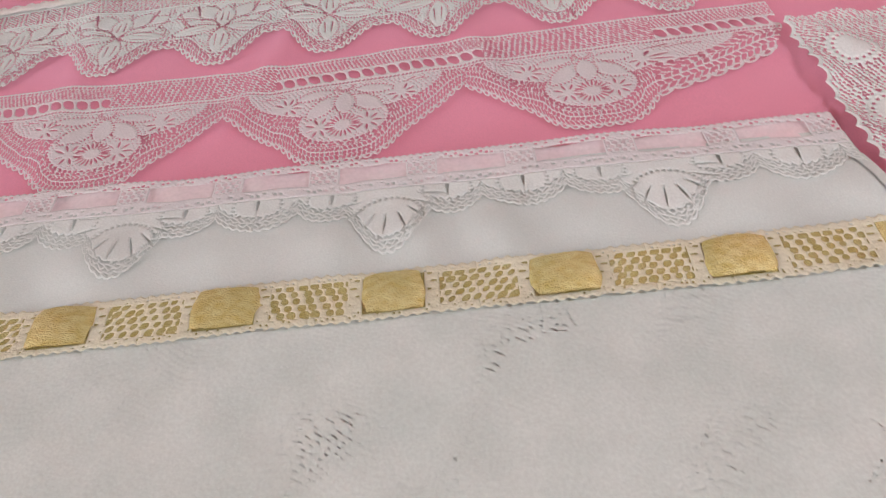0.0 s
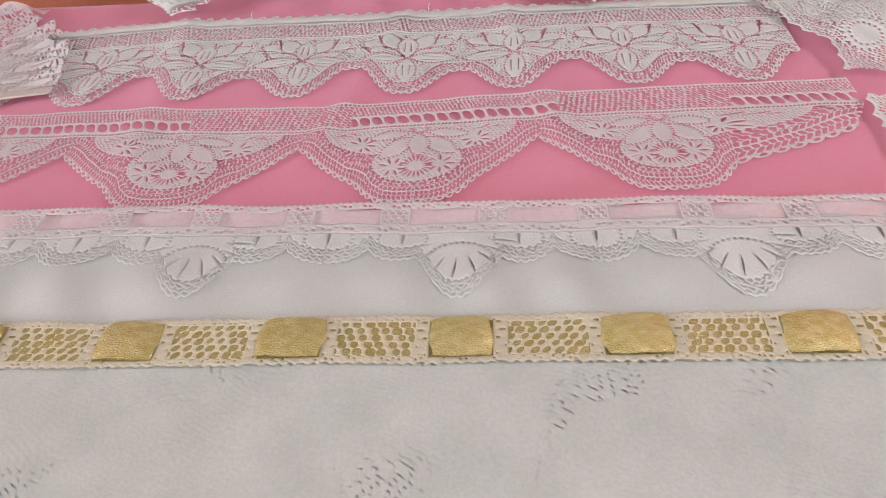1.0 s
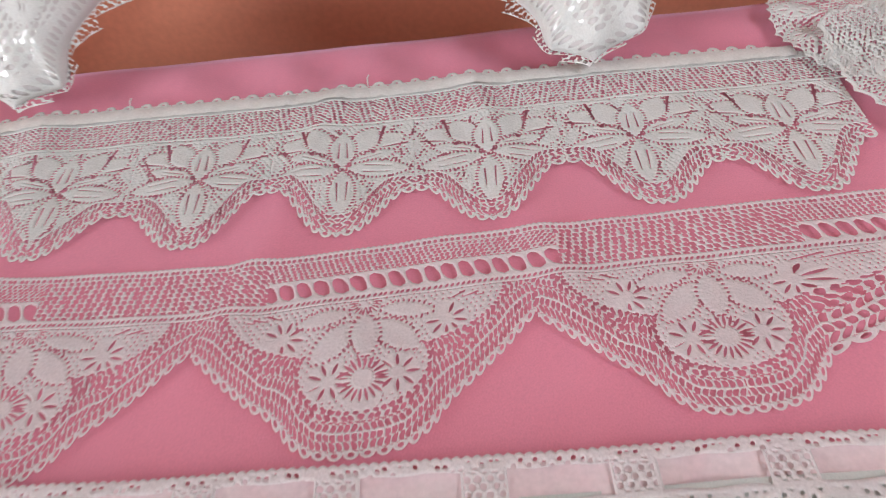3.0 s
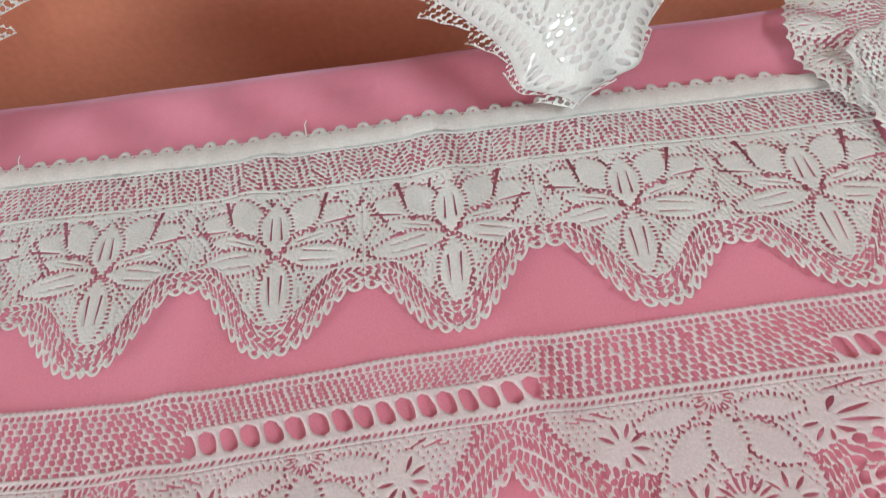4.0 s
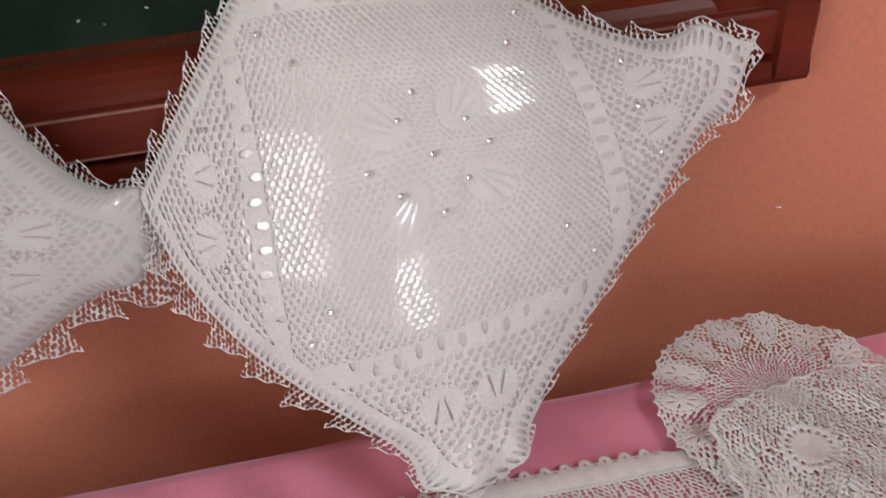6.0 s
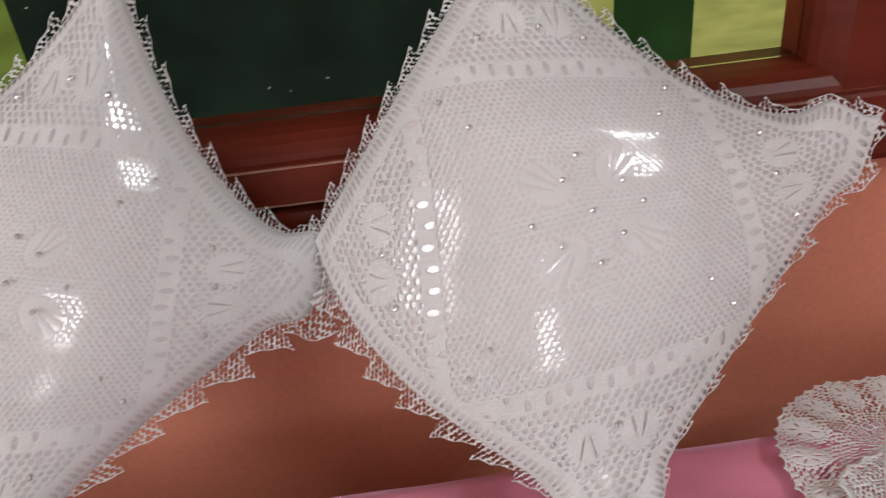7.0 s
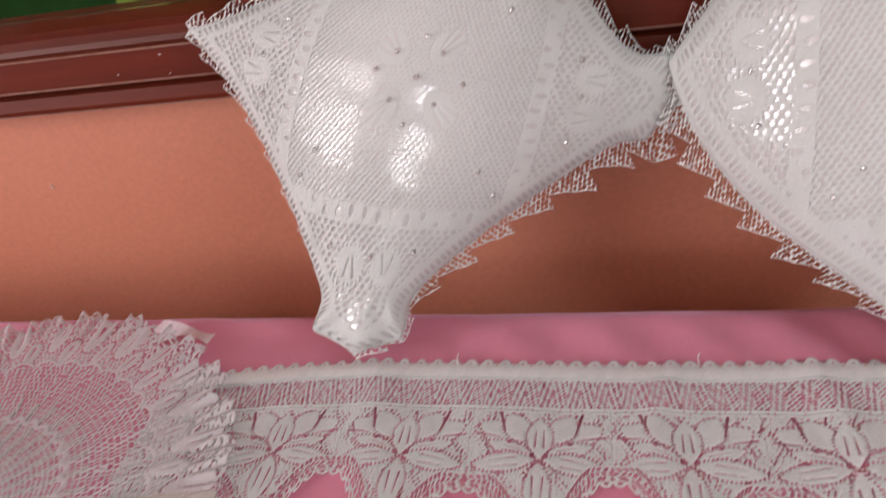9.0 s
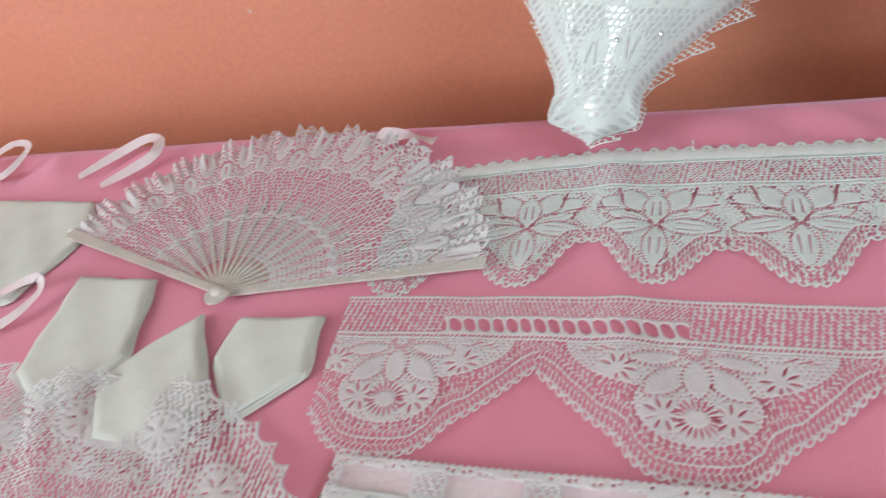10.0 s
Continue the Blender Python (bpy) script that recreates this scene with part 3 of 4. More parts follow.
def gold_lace_field(U, V):
    """Cream insertion band: honeycomb net between close columns of thread, and slots through which the gold ribbon comes up."""
    P, c = 103.0, -226.0
    d = fold(U, P, c)
    k = np.round((U - c) / P)
    f = np.minimum(36 - V, V) + 0.8 * np.sin(U * math.pi / 3.5)
    mesh = net(U + 0.25 * V, V - 17.5, 7.4, 5.2, 2.55 + 0.25 * np.sin(U * 0.09 + V * 0.1), 0.92, 0.28)
    f = np.minimum(f, np.where((d > 27.5) & (V > 5.2) & (V < 31), mesh, 9))
    f = np.minimum(f, np.where((V > 2.2) & (V < 4.8), net(U, V - 3.5, 3.3, 60, 0.8), 9))
    f = np.minimum(f, np.where((V > 31.4) & (V < 34), net(U, V - 32.7, 3.3, 60, 0.8), 9))
    f = np.minimum(f, np.where((d < 19.5), np.maximum(np.abs(V - 18) - 13.5, d - 19.5), 9))
    return np.minimum(f, np.where((d > 20.5) & (d < 26.8), dashes(d - 23.6, V + 0.5 * np.sin(k), 60, 3.0, 2.5, 0.85), 9))


def broad_lace_field(U, V):
    """Large white lace ground, closely worked, with arcs of eyelets round leaves."""
    f = np.minimum(V + 1.2 * np.abs(np.sin(U * math.pi / 6)), 400 - V)
    g = dashes(U + 14 * np.sin(V * 0.07 + U * 0.013), V + 9 * np.sin(U * 0.06) + 5 * np.sin(U * 0.023 + V * 0.05), 4.6, 3.4, 1.15, 0.5, 0.9)
    for k, (P, c, cy, rx, ry) in enumerate(((97, 10, 12, 15, 10), (131, 58, 40, 26, 12), (118, 0, 78, 14, 26), (143, 40, 112, 30, 12))):
        n = np.round((U - c) / P)
        u = U - c - P * n - 10 * np.sin(n * 2.4)
        tilt = 0.6 * (-1) ** k
        a, b = u * math.cos(tilt) + (V - cy) * math.sin(tilt), -u * math.sin(tilt) + (V - cy) * math.cos(tilt)
        g = np.where(np.hypot(a / rx, b / ry) < 1.1, 9.0, g)
        row = eyelets(u, V, 0, cy, rx * 1.1, ry * 1.1, int(rx + ry), 0.6, tilt)
        g = np.minimum(g, np.where(a + b * 0.6 > -4, row, 9.0))
    worn = np.clip(waves(U * 0.001, V * 0.001, 1.7, 2.0) * 0.5 + 0.05, -0.08, 0.4)
    return np.minimum(f, g + worn)


def runner_height(u, y):
    v = 0.9415 - y
    return 0.0075 + 0.0016 * waves(u, v, 1.0, 4.0) + 0.0028 * (1.1 + np.sin(u * 92 + 2.5 * np.sin(v * 26) + 1.5 * np.sin(u * 17))) * np.exp(-((v - 0.060) / 0.026) ** 2) * (0.75 + 0.25 * np.sin(u * 23 + 1))


def strip(name, field, mat, x0, x1, ytop, depth, step, lift, label, group="laces on the table", slope=0.0, wave=0.0006, seed=0.0, bend=None, cat="lace", edge=None, low=-6.0, on=None, parent=None, v0=None, relief=0.00045):
    def fld(U, V):
        f = field(U * 1000, V * 1000)
        if v0 is not None:
            f = np.minimum(f, V * 1000 - v0)
        if edge is not None:
            f = np.minimum(f, edge(U, V) * 1000)
        return np.minimum(f, np.minimum(U - x0, x1 - U) * 1000)

    def place(u, v):
        y = ytop - v + slope * u
        if bend is not None:
            y = y + bend(u)
        base = on(u, y) if on else np.clip(cloth_height(u, y) + 0.0012, 0, None)
        return u, y, base + lift + wave * (1.2 + waves(u, y, 2.2, seed))

    ob = finish(name, cut_mesh(name, fld, x0 - 0.003, x1 + 0.003, low / 1000, depth, step, place, (0, 0, relief)), mat, parent, smooth=True)
    return tagged(ob, label, cat, group) if cat else ob


def lay_laces():
    # lace 1: head tape and lace are one piece of trimming
    one = empty("lace_edging", (-0.1, 1.2, 0), "white scalloped lace edging with leaf motifs and taped head", "lace", "laces on the table")
    bend1 = lambda u: -0.012 * np.clip((-0.36 - u) / 0.12, 0, 1) ** 2 + 0.0015 * np.sin(u * 17)
    right = lambda U, V: 0.294 - U - np.clip(0.024 - V, 0, 1) * 2.0 - np.clip(V - 0.09, 0, 1) * 0.62 + 0.0022 * np.abs(np.sin(V * 350))
    strip("net_head", lace1_field, lace_white, -0.52, 0.298, 1.287, 0.0485, 0.00065, 0.0022, "", bend=bend1, cat="", edge=lambda U, V: np.minimum(right(U, V), 0.0485 - V), parent=one)
    for k in range(8):
        x = -0.4966 + 0.1036 * k
        strip("scallop", lace1_field, lace_white, max(x - 0.0518, -0.52), min(x + 0.0518, 0.298), 1.287, 0.170, 0.00065, 0.0022, "", bend=bend1, cat="", edge=right, parent=one, v0=48.5, low=47.0)

    def tape(U, V):
        return np.ones_like(U)
    t = finish("head_tape", cut_mesh("head_tape", tape, -0.50, 0.262, 0.0045, 0.0175, 0.002, lambda u, v: (u, 1.287 - v + bend1(u), np.clip(cloth_height(u, 1.287 - v) + 0.0012, 0, None) + 0.0056 + 0.0003 * np.sin(u * 420) + 0.0004 * waves(u, v, 2.0) - 14 * (v - 0.011) ** 2)), tape_white, one, "smooth white satin tape", smooth=True)
    # lace 2
    two = empty("lace_edging", (-0.1, 1.05, 0), "sheer white lace edging of large fan scallops on pink", "lace", "laces on the table")
    ends = lambda U, V: np.minimum(U + 0.528 - 0.03 * V, 0.303 - U - np.clip(V - 0.04, 0, 1) * 0.5)
    sag = lambda u: 0.002 - 0.009 * np.exp(-((u + 0.16) / 0.12) ** 2) - 0.002 * np.exp(-((u - 0.02) / 0.12) ** 2)
    strip("net_head", lace2_field, lace_rose, -0.528, 0.303, 1.116, 0.042, 0.00058, 0.0020, "", bend=sag, slope=0.012, seed=2.0, wave=0.0007, cat="", edge=lambda U, V: np.minimum(ends(U, V), 0.042 - V), parent=two)
    for k in range(-3, 2):
        x0, x1 = (-0.1595 + (0.197 * (k + j)) / (0.952 if k < 0 else 1.0) for j in (0, 1))
        if x1 > -0.528:
            strip("scallop", lace2_field, lace_rose, max(x0, -0.528), x1 if k < 1 else 0.303, 1.116, 0.146, 0.0006, 0.0020, "", bend=sag, slope=0.012, seed=2.0, wave=0.0007, cat="", edge=ends, parent=two, v0=42.0, low=41.0)
    # white cloth with its bands
    def cloth_field(U, V):
        return np.minimum(np.minimum(U + 0.49, 0.292 - U + 0.12 * np.clip(V - 0.03, 0, 1)), V) * 1000
    white = finish("table_runner", cut_mesh("table_runner", cloth_field, -0.50, 0.40, -0.002, 0.72, 0.005,
                   lambda u, v: (u, 0.9415 - v, runner_height(u, 0.9415 - v))), white_cotton, smooth=True)
    tagged(white, "white cotton runner lying on the pink cloth", "table runner")
    finish("hem", cut_mesh("hem", lambda U, V: np.minimum(0.2915 - U + 0.12 * np.clip(V - 0.03, 0, 1), U - 0.2835 - 0.12 * np.clip(V - 0.03, 0, 1)) * 1000, 0.27, 0.40, 0.03, 0.70, 0.004,
           lambda u, v: (u, 0.9415 - v, runner_height(u, 0.9415 - v) + 0.0012)), white_cotton, white, smooth=True)
    ribbon = finish("ribbon", cut_mesh("ribbon", lambda U, V: np.ones_like(U), -0.486, 0.287, 0.0015, 0.0295, 0.0025,
                    lambda u, v: (u, 0.9605 - v - 0.011 * u, 0.0066 + 0.0012 * np.sin(u * 102.4 + 1.2) + 0.0005 * waves(u, v, 3))), satin_pink, smooth=True)
    tagged(ribbon, "pale pink satin ribbon threaded through lace slots", "ribbon")
    three = empty("lace_edging", (-0.1, 0.93, 0), "white lace insertion with ribbon slots and shell edging", "lace", "laces on the table")
    over = lambda u, y: np.maximum(runner_height(u, y), 0.0062)
    strip("insertion", ribbon_lace_field, lace_rose, -0.488, 0.290, 0.9615, 0.0325, 0.0007, 0.0010, "", cat="", seed=1.0, wave=0.0006, slope=-0.011, on=over, edge=lambda U, V: 0.0325 - V, parent=three)
    for k in range(-3, 3):
        x = -0.023 + 0.184 * k
        if x + 0.092 > -0.488 and x - 0.092 < 0.290:
            strip("shell_edging", ribbon_lace_field, lace_white, max(x - 0.092, -0.488), min(x + 0.092, 0.290), 0.9615, 0.10, 0.0007, 0.0010, "", cat="", seed=1.0, wave=0.0006, slope=-0.011, on=over, parent=three, v0=32.5, low=31.5)
    # gold band
    gold = empty("ribbon", (-0.1, 0.845, 0), "gold lame ribbon woven through a cream lace band", "ribbon")
    finish("ribbon_ground", cut_mesh("ribbon_ground", lambda U, V: np.ones_like(U), -0.486, 0.31, 0.001, 0.032, 0.0025,
           lambda u, v: (u, 0.8500 - v + 0.004 * u, 0.0015 + runner_height(u, 0.8500 - v) + 0.0003 * waves(u, v, 4))), gold_lame, gold, smooth=True)
    band = empty("lace_band", (-0.1, 0.845, 0), "cream lace insertion band threaded with gold ribbon", "lace", "laces on the table")
    for k in range(-2, 6):
        x = -0.226 + 0.103 * k
        x0, x1 = max(x - 0.0515, -0.486), min(x + 0.0515, 0.31)
        if x1 - x0 < 0.02:
            continue
        strip("net_panel", gold_lace_field, lace_cream, x0, x1, 0.8515, 0.0375, 0.0006, 0.0026, "", cat="", slope=0.004, wave=0.0003, seed=3.0, low=-1.0, on=runner_height, parent=band)
        if x - 0.021 < -0.486 or x + 0.021 > 0.31:
            continue
        y = 0.8335 + 0.004 * x
        base = float(runner_height(np.array([x]), np.array([y]))[0])
        lean = 0.07 * math.sin(k * 1.7 + 0.6)
        wide = 0.0203 + 0.0012 * math.sin(k * 2.3)

        def barrel(U, V):
            side = 1.0 - 0.13 * V * V + 0.03 * np.sin(V * 5 + k)
            return np.minimum(side - np.abs(U - lean * V), 1.0 - 0.10 * U * U - np.abs(V + 0.03 * np.sin(U * 3 + k))) * 10
        loop = cut_mesh("loop", barrel, -1.15, 1.15, -1.1, 1.15, 0.05,
                        lambda u, v: (x + u * wide, y + v * 0.0150, base + 0.0036 + 0.0044 * np.sqrt(np.clip(1 - (np.clip(np.abs(u), 0, 1)) ** 2.4, 0, 1)) - 0.0012 * v * v
                                      + 0.0002 * waves(u, v, 0.2, k)))
        finish("loop", loop, gold_lame, gold, smooth=True)
    strip("lace_cloth", broad_lace_field, cloth_lace, -0.484, 0.33, 0.8150, 0.165, 0.0012, 0.0003, "large white lace cloth with leaf motifs over a runner", slope=0.004, wave=0.0004, seed=5.0, on=runner_height, relief=0.0001)


lay_laces()


# ---- lace at the right end ----
def side_lace_field(U, V):
    U, V = U * 1000, V * 1000
    # U across from the left edge, V down from the top
    left = 4.0 * np.abs(np.sin(V * math.pi / 17)) + np.where(V < 90, 26 - 26 * np.sqrt(np.clip(1 - ((V - 60) / 62) ** 2, 0, 1)), 26 * np.clip((V - 90) / 60, 0, 1))
    top = 30 * (np.clip(np.abs(U - 110), 0, 112) / 112) ** 2.4 + 3.5 * np.abs(np.sin(U * math.pi / 17))
    f = np.minimum(np.minimum(U - left, V - top), np.minimum(240 - U, 520 - V))
    g = net(U + 4 * np.sin(V * 0.06), V, 3.8, 3.0, 1.2, 1.0, 0.5)
    for cx in (62, 140, 218):
        for cy in (62, 136, 210, 284, 358, 432, 506):
            x, y = U - cx, V - cy
            rho = np.hypot(x, y)
            g = np.where(rho < 21, 9, g)
            g = np.minimum(g, slits(x, y, 0, 0, 7, 4, 12, 1.0, cx * 0.1))
            g = np.minimum(g, pins(x, y, 0, 0, 18, 14.5, 1.3))
            g = np.minimum(g, pins(x, y, 0, 0, 22, 20.5, 1.2))
    return np.minimum(f, np.where(f < 3, 9, g))


def side_lace_place(u, v):
    x, y = 0.274 + u, 1.315 - v
    lift = 0.012 * np.exp(-((v - 0.015) / 0.045) ** 2) + 0.010 * np.exp(-(((v - 0.10) / 0.05) ** 2 + ((u - 0.10) / 0.08) ** 2))
    return x, y, 0.0045 + lift + 0.0034 * (1 + waves(x, y, 2.4, 0.7)) + 0.004 * np.clip(np.sin(u * 60 + v * 42), 0, 1)


def upper_piece(U, V):
    return np.minimum(side_lace_field(U, V), (0.184 + 0.10 * U - V) * 1000 + 3.0 * np.abs(np.sin(U * 1000 * math.pi / 13)))


def lower_piece(U, V):
    rim = 3.0 * np.abs(np.sin(U * 1000 * math.pi / 13))
    return np.minimum(side_lace_field(U, np.clip(V, 0.16, 1)), (V - 0.234 + 0.02 * U) * 1000 + rim)


for shape, v0, v1 in ((upper_piece, 0.0, 0.215), (lower_piece, 0.22, 0.44)):
    side = finish("lace_runner", cut_mesh("lace_runner", shape, 0.0, 0.225, v0, v1, 0.001, side_lace_place, (0, 0, 0.0008)), lace_white, smooth=True)
    tagged(side, "crumpled white lace runner with round flower motifs", "lace", "laces on the table")


# ---- the folding fan ----
def build_fan(px, py, r, a0, a1, label):
    fan = empty("folding_fan", (px, py, 0), label, "fan", "folding fans")
    n = 17
    for k in range(n):
        a = radians(a0 + (a1 - a0) * k / (n - 1))
        guard = k in (0, n - 1)
        long = r * (0.965 if guard else 0.50)
        w0, w1 = (0.0042, 0.0062) if guard else (0.0017, 0.0022)
        bm = bmesh.new()
        z0 = 0.006 + 0.0003 * k
        z1 = 0.009 if guard else 0.006
        for s0, s1, za, zb in ((-0.014, long, z0, z1),):
            vs = []
            for s, w, z in ((s0, w0 * 0.8, za), (long * 0.5, w0, (za + zb) / 2), (s1, w1, zb), (s1 + 0.003, w1 * 0.5, zb)):
                for side_w, dz in ((-w, 0), (w, 0), (w, 0.002), (-w, 0.002)):
                    vs.append(bm.verts.new((px + s * math.cos(a) - side_w * math.sin(a), py + s * math.sin(a) + side_w * math.cos(a), z + dz)))
            for i in range(3):
                for q in range(4):
                    bm.faces.new((vs[i * 4 + q], vs[i * 4 + (q + 1) % 4], vs[i * 4 + 4 + (q + 1) % 4], vs[i * 4 + 4 + q]))
            bm.faces.new(vs[3::-1])
            bm.faces.new(vs[-4:])
        part("guard" if guard else "stick", bm, ivory_stick, fan)
    bm = bmesh.new()
    bmesh.ops.create_uvsphere(bm, u_segments=16, v_segments=8, radius=0.0065, matrix=Matrix.LocRotScale((px, py, 0.012), None, (1, 1, 0.6)))
    part("pivot", bm, ivory_stick, fan, smooth=True)

    def field(U, V):
        # U: angle in degrees, V: radius in metres
        arc = U * math.pi / 180 * V * 1000
        R = V * 1000
        rim = r * 1000 + 15.0 * np.abs(np.sin(U * math.pi / 12.0)) ** 0.7 - 13 + 3 * np.sin(U * 1.9)
        f = np.minimum(rim - R, R - r * 190)
        a = U * 2.6
        web = net(a, R, 4.2, 4.4, 1.55, 0.9, 0.4)
        mid = dashes(a + 0.25 * (R - r * 600) * np.sign(np.sin(U * math.pi / 12)), R, 4.7, 5.2, 1.55, 2.4, 0.45)
        outer = net(a * 1.25, R, 4.6, 3.6, 1.25, 0.9, 0.5)
        g = np.where(R < r * 420 + 5 * np.abs(np.sin(U * math.pi / 9)), web, np.where(R < r * 715, mid, outer))
        n = np.round(U / 12)
        ctr = (U - 12 * n) * 3.3
        for cx, cy, rx, ry in ((0, r * 880, 8, 21), (19.8, r * 790, 7, 15), (-19.8, r * 790, 7, 15)):
            g = np.where(np.hypot((ctr - cx) / rx, (R - cy) / ry) < 1.1, 9, g)
            g = np.minimum(g, eyelets(ctr, R, cx, cy, rx * 1.15, ry * 1.15, 20, 1.3))
            g = np.minimum(g, slot(ctr, R, cx + 2 * np.sin(n * 2.0).mean(), cy + ry * 0.5, cx, cy - ry * 0.4, 0.8))
        for ring, wide in ((0.415, 2.2), (0.715, 1.4)):
            g = np.where(np.abs(R - r * 1000 * ring - 5 * np.abs(np.sin(U * math.pi / 9))) < wide, 9, g)
        return np.minimum(f, np.where(f < 1.6, 9, g))

    def place(u, v):
        a = np.radians(u)
        zig = np.abs(np.mod(u - a0, (a1 - a0) / 16) / ((a1 - a0) / 16) - 0.5) * 2
        ruff = np.clip((v - r * 0.85) / (r * 0.15), 0, 1)
        z = 0.0085 + 0.0024 * zig * v / r + ruff * (0.0036 * np.sin(u * 0.9) + 0.0028 * np.sin(u * 2.3 + 1) + 0.002)
        return px + v * np.cos(a), py + v * np.sin(a), z

    step = 0.0011

    def scaled(U, V):
        return field(U * 1000 * 0.36, V)
    finish("leaf", cut_mesh("leaf", scaled, a0 / 360, a1 / 360, r * 0.18, r * 1.02, step, lambda u, v: place(u * 360, v), (0, 0, 0.0005)), lace_rose, fan, "pleated white lace leaf")
    return fan


build_fan(-0.650, 1.109, 0.240, 8.5, 160, "open hand fan with ivory sticks and white lace leaf")


# ---- folded handkerchiefs, ribbons and more lace at the left end ----
def packet(points, z, thick, name, label, mat, lace_below=None):
    """A folded cloth packet: three soft layers of one outline, with rounded rims."""
    thing = empty(name, (points[0][0], points[0][1], 0), label, "handkerchief", "folded handkerchiefs")
    xs, ys = [p[0] for p in points], [p[1] for p in points]

    def inside(u, v, shrink):
        f = np.full_like(u, 1.0)
        n = len(points)
        for k in range(n):
            (ax, ay), (bx, by) = points[k], points[(k + 1) % n]
            ln = math.hypot(bx - ax, by - ay)
            f = np.minimum(f, -((bx - ax) * (v - ay) - (by - ay) * (u - ax)) / ln - shrink)
        return f

    for layer in range(3):
        shrink = 0.0016 * layer

        def place(u, v):
            d = np.clip(inside(u, v, shrink) / 0.004, 0, 1)
            w = 0.0016 * waves(u, v, 1.9, layer + points[0][0] * 20)
            return u + 0.0012 * np.sin(v * 110 + layer), v + 0.0012 * np.cos(u * 95 + layer), z + thick * (layer + np.sqrt(1 - (1 - d) ** 2)) / 3 + w * d
        finish("fold", cut_mesh("fold", lambda U, V: inside(U, V, shrink) * 1000, min(xs), max(xs), min(ys), max(ys), 0.0035, place), mat, thing, smooth=True)
    if lace_below is not None:
        def border(U, V):
            out = -inside(U, V, 0.0) * 1000
            f = np.minimum(out + 4, 24 - out + 3 * np.abs(np.sin((U - V) * 400)))
            g = np.where(out > 1, net((U - V) * 700, (U + V) * 700, 4.0, 3.1, 1.35, 0.9, 0.5), 9)
            return np.minimum(np.minimum(f, np.where(f < 1.2, 9, g)), (lace_below - V) * 1000)
        finish("lace_edging", cut_mesh("lace_edging", border, min(xs) - 0.028, max(xs) + 0.028, min(ys) - 0.028, lace_below, 0.0011,
               lambda u, v: (u, v, z + 0.0035 + 0.0016 * waves(u, v, 3.0, points[0][0]))), lace_rose, thing, "fine net lace edging", smooth=True)
    return thing


packet([(-0.822, 1.134), (-0.729, 1.130), (-0.706, 1.042), (-0.719, 1.020), (-0.757, 0.985), (-0.812, 1.015)], 0.002, 0.005, "handkerchief", "white folded handkerchief lying beside an open fan", linen, 1.028)
packet([(-0.658, 1.090), (-0.607, 1.004), (-0.622, 0.958), (-0.692, 0.960), (-0.722, 1.021)], 0.003, 0.005, "handkerchief", "white folded handkerchief with a pointed tip", linen, 0.998)
packet([(-0.622, 1.086), (-0.543, 1.090), (-0.536, 1.030), (-0.584, 0.985), (-0.625, 1.039)], 0.002, 0.006, "handkerchief", "white folded handkerchief with thick layered side", linen)


def ribbon_loop(points, width, label):
    """A narrow satin ribbon laid in a loose curve, standing on edge in places."""
    n = 40
    pts = [Vector(p) for p in points]
    co, tris = [], []
    for i in range(n + 1):
        s = i / n * (len(pts) - 1)
        k = min(int(s), len(pts) - 2)
        f = s - k
        p0, p1, p2, p3 = pts[max(k - 1, 0)], pts[k], pts[k + 1], pts[min(k + 2, len(pts) - 1)]
        c = 0.5 * ((2 * p1) + (p2 - p0) * f + (2 * p0 - 5 * p1 + 4 * p2 - p3) * f * f + (3 * p1 - p0 - 3 * p2 + p3) * f ** 3)
        tang = (p2 - p0 + (p3 - p1) * f).normalized()
        out = Vector((-tang.y, tang.x, 0.5 * math.sin(i * 0.16))).normalized() * width / 2
        co += [c - out, c + out]
        if i:
            a = 2 * i
            tris += [(a - 2, a - 1, a + 1), (a - 2, a + 1, a)]
    ob = finish("ribbon", raw_mesh("ribbon", [tuple(c) for c in co], tris), satin_pink, smooth=True)
    return tagged(ob, label, "ribbon", "loose ribbons")


ribbon_loop([(-0.934, 1.291, 0.006), (-0.90, 1.325, 0.010), (-0.866, 1.345, 0.016), (-0.842, 1.338, 0.018), (-0.836, 1.312, 0.016), (-0.858, 1.290, 0.012), (-0.885, 1.268, 0.009)], 0.013, "narrow white satin ribbon loop on pink cloth")
ribbon_loop([(-1.10, 1.29, 0.006), (-1.055, 1.30, 0.008), (-1.045, 1.345, 0.016), (-1.075, 1.35, 0.018), (-1.11, 1.31, 0.010)], 0.010, "narrow white satin ribbon loop on pink cloth")
ribbon_loop([(-0.93, 1.055, 0.006), (-0.87, 1.064, 0.008), (-0.842, 1.100, 0.014), (-0.855, 1.118, 0.018), (-0.90, 1.10, 0.010)], 0.010, "narrow white satin ribbon loop beside folded cloth")
ribbon_loop([(-0.566, 1.329, 0.014), (-0.533, 1.321, 0.014), (-0.500, 1.312, 0.012)], 0.015, "short piece of white satin ribbon beside the fan")


